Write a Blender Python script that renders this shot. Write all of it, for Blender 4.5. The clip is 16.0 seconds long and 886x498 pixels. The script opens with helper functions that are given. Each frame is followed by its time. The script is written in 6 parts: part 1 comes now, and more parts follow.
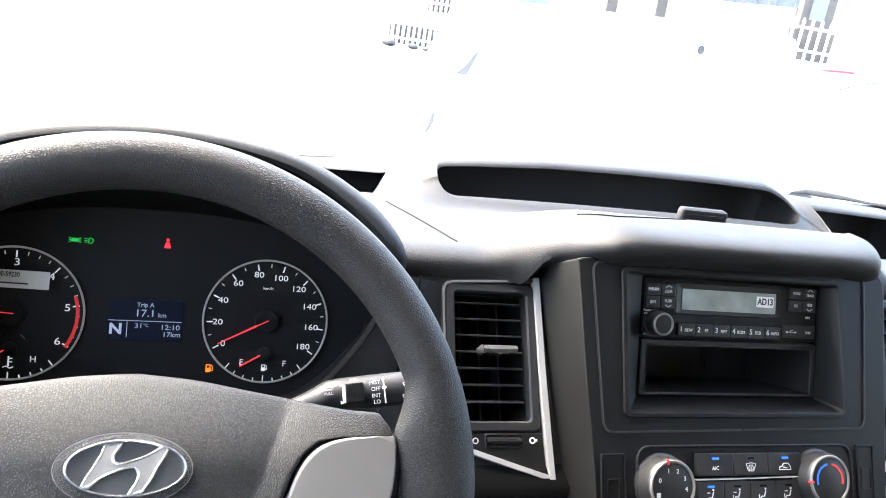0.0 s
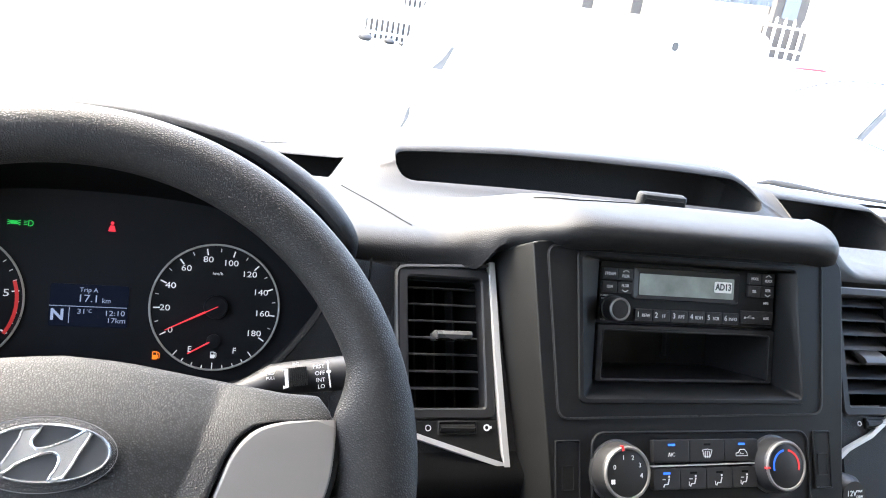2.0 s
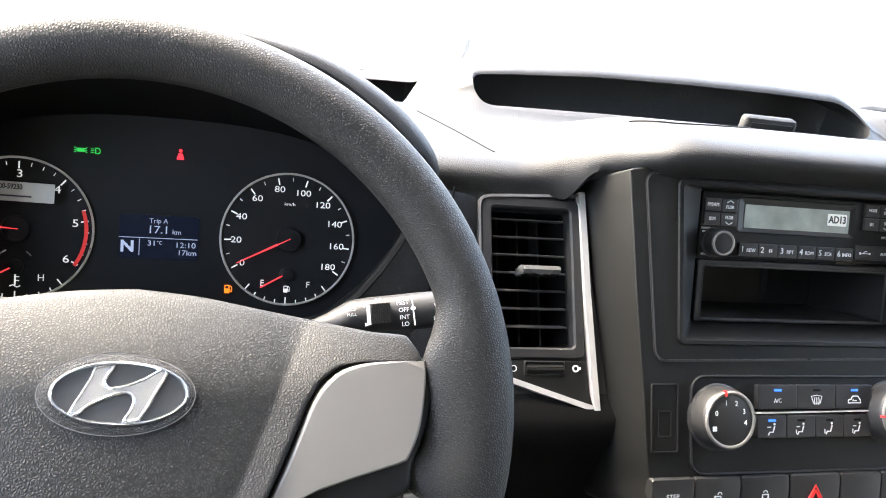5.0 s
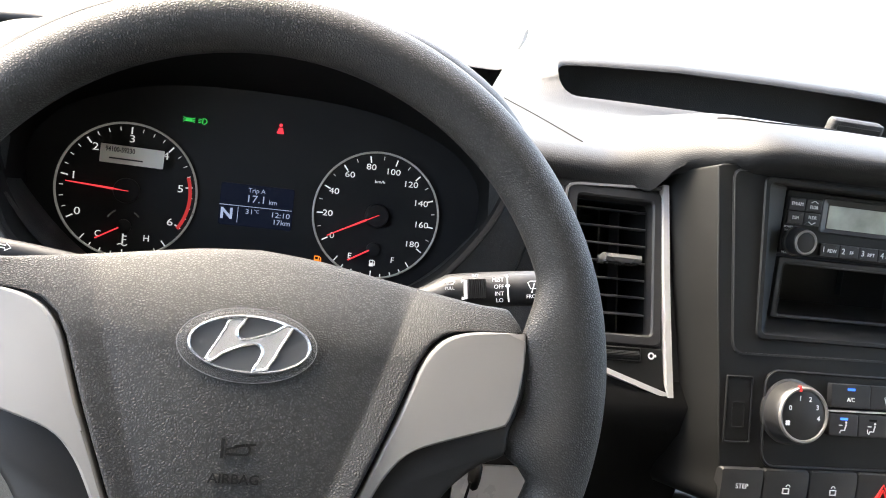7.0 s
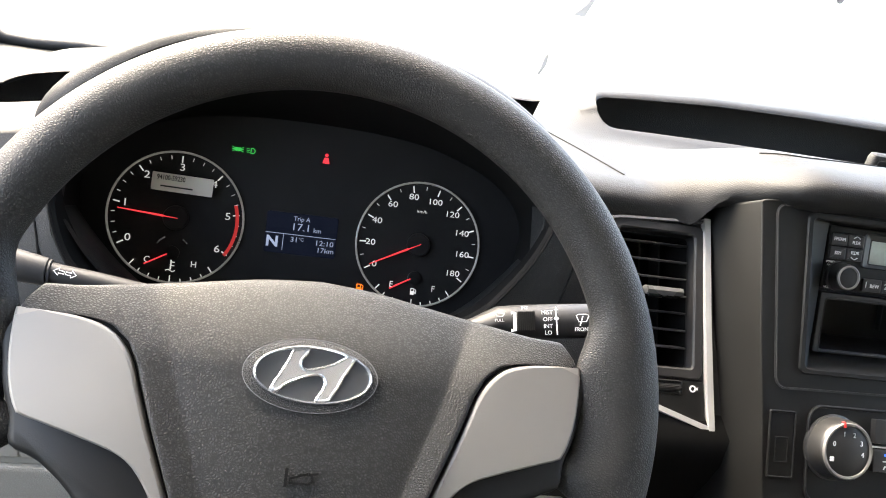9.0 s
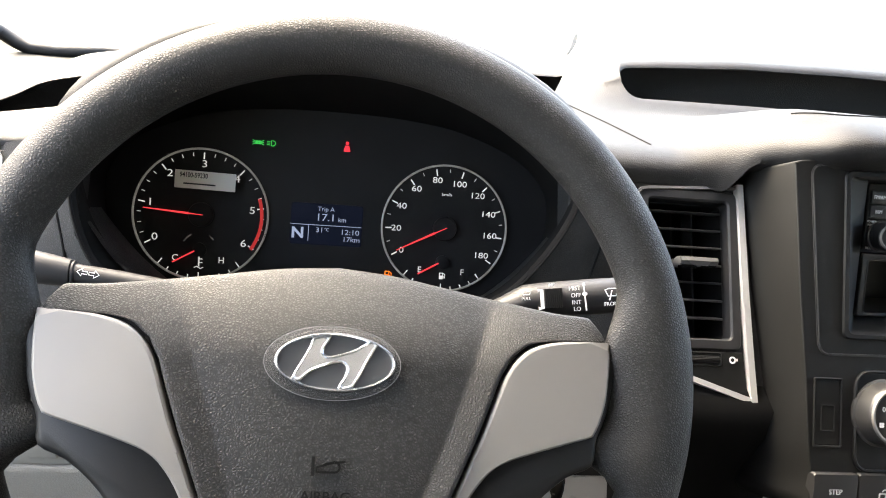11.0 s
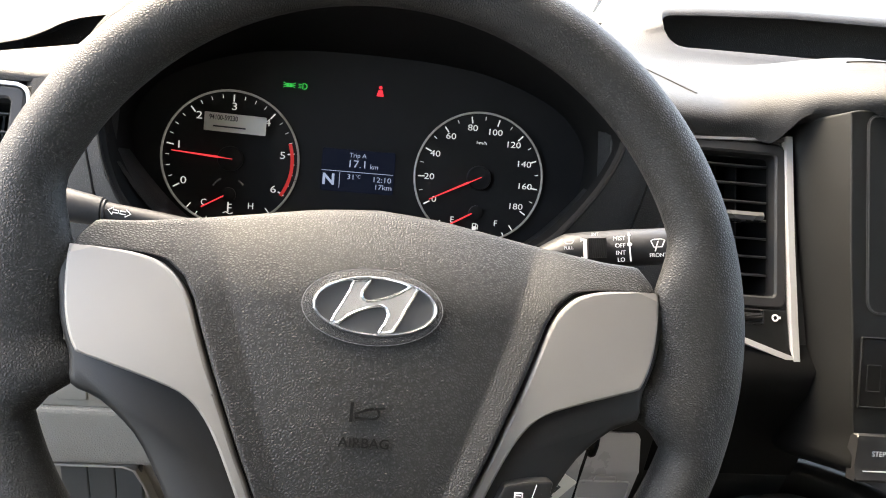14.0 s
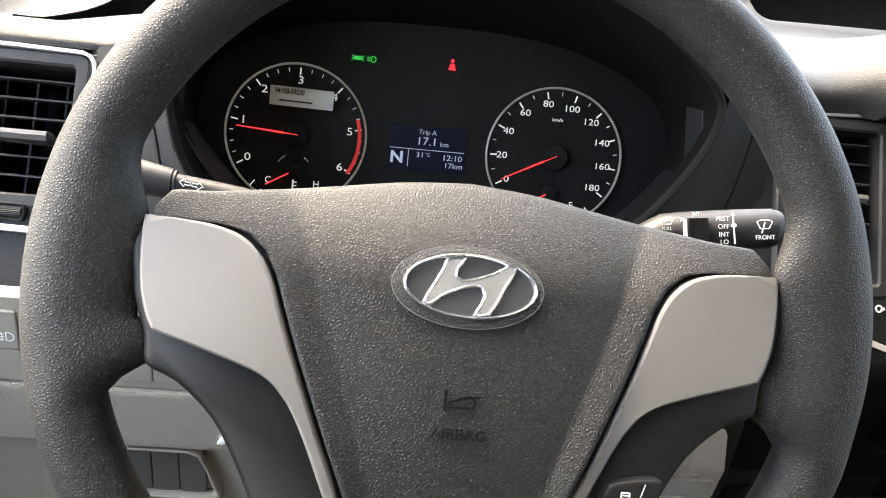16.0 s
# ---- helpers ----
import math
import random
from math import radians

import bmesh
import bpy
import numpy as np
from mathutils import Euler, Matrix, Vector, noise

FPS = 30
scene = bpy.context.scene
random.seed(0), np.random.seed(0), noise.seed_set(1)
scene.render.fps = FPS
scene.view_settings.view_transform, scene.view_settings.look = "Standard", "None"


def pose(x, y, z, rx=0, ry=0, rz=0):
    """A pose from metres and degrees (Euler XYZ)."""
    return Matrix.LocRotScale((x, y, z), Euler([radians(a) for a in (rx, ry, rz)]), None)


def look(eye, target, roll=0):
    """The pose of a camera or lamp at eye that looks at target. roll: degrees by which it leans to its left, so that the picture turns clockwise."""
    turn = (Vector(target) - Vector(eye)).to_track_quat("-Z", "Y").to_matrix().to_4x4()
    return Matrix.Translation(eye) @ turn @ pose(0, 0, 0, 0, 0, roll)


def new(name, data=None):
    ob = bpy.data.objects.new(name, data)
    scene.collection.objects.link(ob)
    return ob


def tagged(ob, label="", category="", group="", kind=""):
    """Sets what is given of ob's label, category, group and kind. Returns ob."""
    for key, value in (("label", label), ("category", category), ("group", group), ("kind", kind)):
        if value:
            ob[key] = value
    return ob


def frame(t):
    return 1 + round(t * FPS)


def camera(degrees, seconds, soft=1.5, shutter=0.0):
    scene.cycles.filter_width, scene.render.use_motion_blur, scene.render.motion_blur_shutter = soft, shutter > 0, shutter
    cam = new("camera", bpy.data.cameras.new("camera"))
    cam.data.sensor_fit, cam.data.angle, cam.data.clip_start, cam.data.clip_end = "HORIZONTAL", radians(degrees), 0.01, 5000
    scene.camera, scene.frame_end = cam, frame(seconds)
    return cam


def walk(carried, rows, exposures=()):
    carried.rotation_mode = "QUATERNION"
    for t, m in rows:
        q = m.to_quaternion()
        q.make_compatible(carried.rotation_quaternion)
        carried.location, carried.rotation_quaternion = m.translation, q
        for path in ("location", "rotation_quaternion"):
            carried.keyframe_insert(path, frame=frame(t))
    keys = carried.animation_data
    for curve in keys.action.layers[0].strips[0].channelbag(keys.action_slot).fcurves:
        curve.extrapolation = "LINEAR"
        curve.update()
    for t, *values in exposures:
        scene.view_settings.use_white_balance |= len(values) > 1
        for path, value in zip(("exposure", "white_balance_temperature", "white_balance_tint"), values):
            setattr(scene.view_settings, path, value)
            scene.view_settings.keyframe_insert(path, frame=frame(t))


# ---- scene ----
cam = camera(57.3, 16.0, soft=1.0)
PATH = [
    (0, (0.021, 0.001, 2.003), (0.631, 1.813, 1.415), 9.7),
    (0.5, (0.031, -0.005, 2.004), (0.668, 1.809, 1.454), 9.5),
    (1, (0.036, -0.005, 2.0), (0.685, 1.807, 1.459), 9.5),
    (1.5, (0.045, 0.0, 1.995), (0.7, 1.804, 1.433), 9.6),
    (2, (0.045, 0.006, 1.992), (0.71, 1.798, 1.404), 10.3),
    (2.5, (0.054, 0.023, 1.986), (0.73, 1.803, 1.374), 11.0),
    (3, (0.05, 0.013, 1.989), (0.715, 1.796, 1.373), 10.6),
    (3.5, (0.042, 0.014, 1.988), (0.683, 1.805, 1.373), 10.9),
    (4, (0.042, 0.023, 1.98), (0.67, 1.809, 1.336), 10.8),
    (4.5, (0.052, 0.051, 1.963), (0.631, 1.828, 1.253), 9.8),
    (4.7, (0.048, 0.052, 1.97), (0.607, 1.827, 1.237), 9.4),
    (6.8, (0.007, 0.035, 1.967), (0.443, 1.814, 1.163), 11.0),
    (7, (0.002, 0.034, 1.968), (0.437, 1.814, 1.167), 11.3),
    (7.5, (-0.012, 0.034, 1.972), (0.406, 1.826, 1.189), 11.6),
    (8, (-0.016, 0.032, 1.97), (0.397, 1.833, 1.204), 12.1),
    (8.5, (-0.022, 0.033, 1.969), (0.379, 1.839, 1.209), 11.9),
    (8.7, (-0.023, 0.032, 1.973), (0.372, 1.84, 1.214), 11.7),
    (10.8, (-0.003, 0.035, 1.969), (0.333, 1.849, 1.196), 8.0),
    (11, (-0.009, 0.037, 1.967), (0.288, 1.846, 1.168), 7.2),
    (11.5, (-0.011, 0.044, 1.955), (0.205, 1.832, 1.085), 5.2),
    (12, (-0.012, 0.043, 1.956), (0.186, 1.814, 1.048), 4.6),
    (12.5, (-0.008, 0.046, 1.952), (0.217, 1.812, 1.041), 5.4),
    (13, (-0.007, 0.047, 1.953), (0.249, 1.81, 1.044), 6.4),
    (13.5, (-0.016, 0.048, 1.952), (0.251, 1.814, 1.052), 7.3),
    (14, (-0.019, 0.05, 1.951), (0.241, 1.82, 1.057), 7.9),
    (14.5, (-0.019, 0.055, 1.943), (0.234, 1.821, 1.038), 8.1),
    (15, (-0.016, 0.059, 1.94), (0.231, 1.81, 1.005), 8.1),
    (15.5, (-0.029, 0.055, 1.94), (0.19, 1.807, 1.001), 8.4),
    (16, (-0.042, 0.077, 1.928), (0.127, 1.841, 1.0), 7.3),
]
EXPOSURES = [(0.0, 3.85, 6600, 6), (1.5, 3.7, 6600, 6), (2.5, 3.95, 6600, 6), (4.5, 4.12, 6900, 6), (7.0, 3.9, 7200, 6), (12.0, 3.77, 7500, 6), (16.0, 3.8, 7600, 6)]
walk(cam, [(t, look(eye, target, roll)) for t, eye, target, roll in PATH], EXPOSURES)

# ---- light ----
SUN_EL, SUN_AZ = 48.0, -42.0      # height, and degrees to the right of straight ahead
world = bpy.data.worlds.new("sky")
scene.world = world
world.use_nodes = True
wn = world.node_tree
sky = wn.nodes.new("ShaderNodeTexSky")
sky.sky_type, sky.sun_disc = "NISHITA", False
sky.sun_elevation, sky.sun_rotation = radians(SUN_EL), radians(SUN_AZ)
sky.air_density, sky.dust_density, sky.ozone_density = 0.8, 4.5, 1.0
wn.links.new(sky.outputs[0], wn.nodes["Background"].inputs[0])
wn.nodes["Background"].inputs[1].default_value = 0.275
sun = new("sun", bpy.data.lights.new("sun", "SUN"))
sun.data.energy, sun.data.angle, sun.data.color = 0.36, radians(20), (1.0, 0.975, 0.945)
az, el = radians(SUN_AZ), radians(SUN_EL)
sun_way = Vector((math.sin(az) * math.cos(el), math.cos(az) * math.cos(el), math.sin(el)))
sun.matrix_world = look(sun_way * 50, (0, 0, 0))


# ---- materials ----
GLOW = 0.095      # the lit signs are weak beside daylight


def mat(name, base, rough=0.5, metal=0.0, grain=0.0, size=500.0, mottle=0.12, msize=25.0, coat=0.0,
        emit=None, power=0.0, spec=0.5, rvar=0.08, kind="VORONOI"):
    """A surface with two scales of variation: fine relief of cells, and broad mottling of colour and gloss."""
    m = bpy.data.materials.new(name)
    m.use_nodes = True
    t = m.node_tree
    b = t.nodes["Principled BSDF"]
    b.inputs["Metallic"].default_value = metal
    b.inputs["Coat Weight"].default_value = coat
    b.inputs["Specular IOR Level"].default_value = spec
    co = t.nodes.new("ShaderNodeTexCoord")
    broad = t.nodes.new("ShaderNodeTexNoise")
    broad.inputs["Scale"].default_value, broad.inputs["Detail"].default_value = msize, 5
    t.links.new(co.outputs["Object"], broad.inputs["Vector"])
    mix = t.nodes.new("ShaderNodeMix")
    mix.data_type = "RGBA"
    lo = tuple(max(0, c * (1 - mottle)) for c in base) + (1,)
    hi = tuple(min(1, c * (1 + mottle)) for c in base) + (1,)
    mix.inputs[6].default_value, mix.inputs[7].default_value = lo, hi
    t.links.new(broad.outputs[0], mix.inputs[0])
    t.links.new(mix.outputs[2], b.inputs["Base Color"])
    rr_ = t.nodes.new("ShaderNodeMapRange")
    rr_.inputs[3].default_value, rr_.inputs[4].default_value = max(0.02, rough - rvar), min(1, rough + rvar)
    t.links.new(broad.outputs[0], rr_.inputs[0])
    t.links.new(rr_.outputs[0], b.inputs["Roughness"])
    if grain > 0:
        bump = t.nodes.new("ShaderNodeBump")
        bump.inputs["Strength"].default_value, bump.inputs["Distance"].default_value = 1.0, grain
        if kind == "VORONOI":
            warp = t.nodes.new("ShaderNodeTexNoise")
            warp.inputs["Scale"].default_value = size * 0.35
            t.links.new(co.outputs["Object"], warp.inputs["Vector"])
            add = t.nodes.new("ShaderNodeVectorMath")
            add.operation = "MULTIPLY_ADD"
            add.inputs[1].default_value = (0.22 / size,) * 3
            t.links.new(warp.outputs[1], add.inputs[0])
            t.links.new(co.outputs["Object"], add.inputs[2])
            fine = t.nodes.new("ShaderNodeTexVoronoi")
            fine.feature = "DISTANCE_TO_EDGE"
            fine.inputs["Scale"].default_value = size
            t.links.new(add.outputs[0], fine.inputs["Vector"])
            crease = t.nodes.new("ShaderNodeMapRange")
            crease.interpolation_type = "SMOOTHSTEP"
            crease.inputs[2].default_value = 0.4
            t.links.new(fine.outputs["Distance"], crease.inputs[0])
            t.links.new(crease.outputs[0], bump.inputs["Height"])
            dull = t.nodes.new("ShaderNodeMapRange")
            dull.inputs[3].default_value, dull.inputs[4].default_value = spec * 0.55, spec
            t.links.new(crease.outputs[0], dull.inputs[0])
            t.links.new(dull.outputs[0], b.inputs["Specular IOR Level"])
        else:
            fine = t.nodes.new("ShaderNodeTexNoise")
            fine.inputs["Scale"].default_value, fine.inputs["Detail"].default_value = size, 3
            t.links.new(co.outputs["Object"], fine.inputs["Vector"])
            t.links.new(fine.outputs[0], bump.inputs["Height"])
        t.links.new(bump.outputs[0], b.inputs["Normal"])
    if emit:
        b.inputs["Emission Color"].default_value = (*emit, 1)
        b.inputs["Emission Strength"].default_value = power * GLOW
    return m


def glass(name, tint=(1, 1, 1), rough=0.0, haze=0.0):
    """A thin clear pane: mostly see-through, with a weak mirror image by angle."""
    m = bpy.data.materials.new(name)
    m.use_nodes = True
    t = m.node_tree
    t.nodes.remove(t.nodes["Principled BSDF"])
    out = t.nodes["Material Output"]
    clear, gloss = t.nodes.new("ShaderNodeBsdfTransparent"), t.nodes.new("ShaderNodeBsdfGlossy")
    clear.inputs[0].default_value = (*tint, 1)
    gloss.inputs["Roughness"].default_value = rough
    fr, mx = t.nodes.new("ShaderNodeFresnel"), t.nodes.new("ShaderNodeMixShader")
    fr.inputs[0].default_value = 1.45
    t.links.new(fr.outputs[0], mx.inputs[0])
    t.links.new(clear.outputs[0], mx.inputs[1])
    t.links.new(gloss.outputs[0], mx.inputs[2])
    if haze > 0:
        dull, mh = t.nodes.new("ShaderNodeBsdfDiffuse"), t.nodes.new("ShaderNodeMixShader")
        dull.inputs[0].default_value = (0.8, 0.8, 0.8, 1)
        mh.inputs[0].default_value = haze
        t.links.new(mx.outputs[0], mh.inputs[1])
        t.links.new(dull.outputs[0], mh.inputs[2])
        t.links.new(mh.outputs[0], out.inputs[0])
        return m
    t.links.new(mx.outputs[0], out.inputs[0])
    return m


M_DASH = mat("dash_grained_plastic", (0.021, 0.0212, 0.0216), 0.55, spec=0.24, grain=0.00014, size=600, mottle=0.1)
M_RIM = mat("wheel_grained_skin", (0.0165, 0.0165, 0.0163), 0.54, spec=0.48, grain=0.0002, size=680, mottle=0.1)
M_PAD = mat("pad_grained_skin", (0.0145, 0.0145, 0.0144), 0.5, spec=0.42, grain=0.0002, size=680, mottle=0.1)
M_STACK = mat("console_matt_plastic", (0.0075, 0.0077, 0.0076), 0.46, spec=0.22, grain=0.00006, size=1500, kind="NOISE")
M_BLACK = mat("black_plastic", (0.012, 0.012, 0.012), 0.42, spec=0.4, grain=0.00004, size=1500, kind="NOISE")
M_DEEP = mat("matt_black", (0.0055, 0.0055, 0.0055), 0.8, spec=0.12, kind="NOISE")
M_CLUSTER = mat("cluster_face", (0.013, 0.013, 0.0135), 0.5, spec=0.2, kind="NOISE", mottle=0.3)
M_KEYCAP = mat("button_plastic", (0.013, 0.013, 0.0135), 0.42, grain=0.00003, size=1800, kind="NOISE")
M_SPOKE = mat("spoke_plastic", (0.0095, 0.0095, 0.0095), 0.5, spec=0.25, grain=0.00005, size=1500, kind="NOISE")
M_SILVER = mat("satin_silver_paint", (0.177, 0.17, 0.158), 0.5, metal=0.4, grain=0.00003, size=2500, kind="NOISE", mottle=0.05)
M_TRIM = mat("bright_silver_trim", (0.6, 0.6, 0.59), 0.32, metal=0.5, mottle=0.04, kind="NOISE")
M_TRIMGREY = mat("dull_silver_trim", (0.14, 0.14, 0.14), 0.4, metal=0.3, mottle=0.04, kind="NOISE")
M_TAB = mat("smooth_grey_tab", (0.07, 0.07, 0.07), 0.28, mottle=0.05, kind="NOISE")
M_CHROME = mat("chrome", (0.55, 0.565, 0.58), 0.18, metal=0.9, mottle=0.03, kind="NOISE", rvar=0.04)
M_BADGE = mat("badge_dark_infill", (0.03, 0.033, 0.036), 0.35, mottle=0.1, kind="NOISE")
M_FILM = glass("clear_film", (0.97, 0.97, 0.98), 0.12, 0.04)
M_FILMEDGE = mat("film_edge", (0.12, 0.12, 0.125), 0.3, kind="NOISE")
M_STALK = mat("stalk_plastic", (0.02, 0.02, 0.021), 0.5, spec=0.28, grain=0.00003, size=1800, kind="NOISE")
M_GREY = mat("grey_panel_plastic", (0.25, 0.226, 0.187), 0.55, grain=0.0002, size=600, mottle=0.08)
M_GREYFLAT = mat("grey_smooth_plastic", (0.24, 0.217, 0.18), 0.5, grain=0.00003, size=1500, kind="NOISE")
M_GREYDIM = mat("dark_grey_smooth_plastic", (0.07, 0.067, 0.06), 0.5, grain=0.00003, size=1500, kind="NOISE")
M_RIBS = mat("ribbed_grey_plastic", (0.022, 0.022, 0.022), 0.42, kind="NOISE")
# Lighter than the console plastic: the edges' highlights are put into its colour.
M_EDGELIGHT = mat("edge_highlight_plastic", (0.035, 0.036, 0.037), 0.3, kind="NOISE")
M_LETTER = mat("printed_white", (0.7, 0.7, 0.7), 0.5, emit=(1, 1, 1), power=0.0, mottle=0.05, kind="NOISE")
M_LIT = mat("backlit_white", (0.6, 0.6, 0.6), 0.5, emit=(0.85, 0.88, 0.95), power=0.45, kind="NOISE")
# Silver ring, brightened by a faint glow added to its surface.
M_RING = mat("dial_ring_silver_glow", (0.45, 0.45, 0.45), 0.3, metal=0.6, emit=(1, 1, 1), power=0.07, kind="NOISE")
M_LCD = mat("lcd_blue_white", (0.1, 0.1, 0.12), 0.4, emit=(0.5, 0.63, 1.0), power=0.5, kind="NOISE")
M_LCDBG = mat("lcd_ground", (0.003, 0.0035, 0.006), 0.5, spec=0.1, emit=(0.1, 0.15, 0.4), power=0.03, kind="NOISE")
M_RED = mat("needle_red", (0.6, 0.02, 0.03), 0.4, emit=(1.0, 0.06, 0.08), power=0.75, kind="NOISE")
M_REDBAND = mat("red_zone", (0.4, 0.02, 0.02), 0.5, emit=(1.0, 0.05, 0.05), power=0.25, kind="NOISE")
M_GREEN = mat("lamp_green", (0.02, 0.3, 0.05), 0.5, emit=(0.03, 0.75, 0.12), power=0.6, kind="NOISE")
M_REDLAMP = mat("lamp_red", (0.5, 0.02, 0.02), 0.5, emit=(1.0, 0.03, 0.06), power=1.1, kind="NOISE")
M_AMBER = mat("lamp_amber", (0.5, 0.2, 0.02), 0.5, emit=(1.0, 0.2, 0.02), power=1.0, kind="NOISE")
M_BLUELED = mat("led_blue", (0.02, 0.1, 0.6), 0.5, emit=(0.02, 0.13, 1.0), power=1.8, kind="NOISE")
# Knob and switch marks; a weak glow of their own is added.
M_BLUEARC = mat("glowing_blue_print", (0.02, 0.12, 0.6), 0.5, emit=(0.02, 0.15, 0.8), power=0.25, kind="NOISE")
M_REDARC = mat("glowing_red_print", (0.6, 0.03, 0.03), 0.5, emit=(0.8, 0.03, 0.03), power=0.2, kind="NOISE")
M_PAPER = mat("paper_label", (0.93, 0.92, 0.86), 0.7, mottle=0.05, kind="NOISE")
M_INK = mat("dark_ink", (0.05, 0.05, 0.05), 0.6, kind="NOISE")
M_BLUETAPE = mat("blue_tape", (0.02, 0.25, 0.7), 0.4, kind="NOISE")
# The screen's reflection is painted in as a pale, blotchy base colour.
M_SCREEN = mat("radio_screen_reflection", (0.3, 0.33, 0.3), 0.12, spec=1.0, kind="NOISE", mottle=0.7, msize=45)
M_HOOKCARD = mat("grey_card", (0.42, 0.42, 0.43), 0.28, kind="NOISE", spec=0.7)
M_LINE = mat("engraved_line", (0.5, 0.5, 0.5), 0.5, kind="NOISE")
M_REAR = mat("rear_trim", (0.06, 0.06, 0.06), 0.9, grain=0.0004, size=900, kind="NOISE")
M_CLOTH = mat("headliner", (0.62, 0.617, 0.605), 0.9, grain=0.0004, size=900, kind="NOISE")
M_DOOR = mat("door_panel", (0.16, 0.16, 0.155), 0.6, grain=0.0003, size=500)
M_RUBBER = mat("rubber", (0.015, 0.015, 0.015), 0.6, grain=0.0002, size=900, kind="NOISE")
M_GLASS = glass("window_glass", (0.96, 0.97, 0.96))
M_WHITE = mat("white_paint", (0.8, 0.8, 0.79), 0.35, coat=0.4, mottle=0.04, msize=4, kind="NOISE")
M_CONC = mat("pale_concrete", (0.42, 0.413, 0.40), 0.85, grain=0.004, size=40, kind="NOISE", mottle=0.2, msize=0.8)
M_FENCE = mat("fence_white", (0.75, 0.75, 0.73), 0.5, kind="NOISE", mottle=0.08)
M_TARP = mat("blue_grey_sheet", (0.10, 0.11, 0.12), 0.5, kind="NOISE", mottle=0.3, msize=3)
M_WALL = mat("pale_wall", (0.62, 0.58, 0.5), 0.85, kind="NOISE", mottle=0.15, msize=1.2)
M_BROWN = mat("dark_brown", (0.055, 0.047, 0.04), 0.8, kind="NOISE", mottle=0.5, msize=3)
M_REDPAINT = mat("red_paint", (0.2, 0.008, 0.008), 0.35, kind="NOISE")
M_BLUEPAINT = mat("blue_paint", (0.10, 0.17, 0.42), 0.4, kind="NOISE")


# ---- mesh helpers ----
def frame_at(x, y, z, lean):
    """Axes of a tilted panel: a to the right, b up along the panel, c out of it towards the driver."""
    s, c = math.sin(radians(lean)), math.cos(radians(lean))
    return Matrix(((1, 0, 0, x), (0, s, -c, y), (0, c, s, z), (0, 0, 0, 1)))


def thing(name, m, label, category, group="", kind=""):
    e = new(name)
    e.empty_display_size = 0.02
    e.matrix_world = m
    return tagged(e, label, category, group, kind)


def part(name, bm, material, parent=None, label="", sharp=38, facing=None):
    me = bpy.data.meshes.new(name)
    bmesh.ops.recalc_face_normals(bm, faces=bm.faces[:])
    if facing is not None:
        bm.normal_update()
        bmesh.ops.reverse_faces(bm, faces=[f for f in bm.faces if f.normal.dot(Vector(facing)) < 0])
    bm.to_mesh(me)
    bm.free()
    me.materials.append(material)
    me.shade_smooth()
    me.set_sharp_from_angle(angle=radians(sharp))
    ob = new(name, me)
    if parent is not None:
        ob.parent = parent
    if label:
        ob["label"] = label
    return ob


def loft(bm, rings, wrap=True, closed=False, caps=True):
    """Skin through rings of equal count. wrap: each ring is a loop; closed: the last ring joins the first."""
    vs = [[bm.verts.new(p) for p in r] for r in rings]
    n = len(vs[0])
    pairs = list(zip(vs, vs[1:])) + ([(vs[-1], vs[0])] if closed else [])
    for r0, r1 in pairs:
        for i in range(n if wrap else n - 1):
            j = (i + 1) % n
            bm.faces.new((r0[i], r0[j], r1[j], r1[i]))
    if wrap and caps and not closed:
        bm.faces.new(vs[0][::-1])
        bm.faces.new(vs[-1])
    return vs


def rrect(w, h, r, cx=0.0, cy=0.0, n=4):
    """A rectangle with rounded corners, counter-clockwise."""
    pts = []
    for k, (sx, sy) in enumerate(((1, 1), (-1, 1), (-1, -1), (1, -1))):
        for i in range(n + 1):
            a = math.pi / 2 * (k + i / n)
            pts.append((cx + sx * (w / 2 - r) + r * math.cos(a), cy + sy * (h / 2 - r) + r * math.sin(a)))
    return pts


def oval(rx, ry, cx=0.0, cy=0.0, n=40):
    return [(cx + rx * math.cos(2 * math.pi * i / n), cy + ry * math.sin(2 * math.pi * i / n)) for i in range(n)]


def inset(pts, d):
    """Moves an outline inwards by d (counter-clockwise outlines)."""
    out, n = [], len(pts)
    for i in range(n):
        p, q, r = Vector(pts[i - 1]), Vector(pts[i]), Vector(pts[(i + 1) % n])
        e0, e1 = (q - p), (r - q)
        if e0.length < 1e-9 or e1.length < 1e-9:
            out.append(tuple(q))
            continue
        n0, n1 = Vector((-e0.y, e0.x)).normalized(), Vector((-e1.y, e1.x)).normalized()
        m = (n0 + n1) / max(0.35, 1 + n0.dot(n1))
        out.append(tuple(q + m * d))
    return out


def ccw(pts):
    s = sum(p[0] * q[1] - q[0] * p[1] for p, q in zip(pts, pts[1:] + pts[:1]))
    return pts if s > 0 else pts[::-1]


def smooth(pts, n=6, closed=True):
    """A rounded line through the given points (Catmull-Rom)."""
    out, k = [], len(pts)
    for i in range(k if closed else k - 1):
        if closed:
            p = [Vector(pts[(i + j) % k]) for j in (-1, 0, 1, 2)]
        else:
            p = [Vector(pts[min(max(i + j, 0), k - 1)]) for j in (-1, 0, 1, 2)]
        for s in range(n):
            t = s / n
            out.append(tuple(0.5 * (2 * p[1] + (p[2] - p[0]) * t + (2 * p[0] - 5 * p[1] + 4 * p[2] - p[3]) * t * t
                                    + (3 * p[1] - p[0] - 3 * p[2] + p[3]) * t ** 3)))
    if not closed:
        out.append(tuple(pts[-1]))
    return out


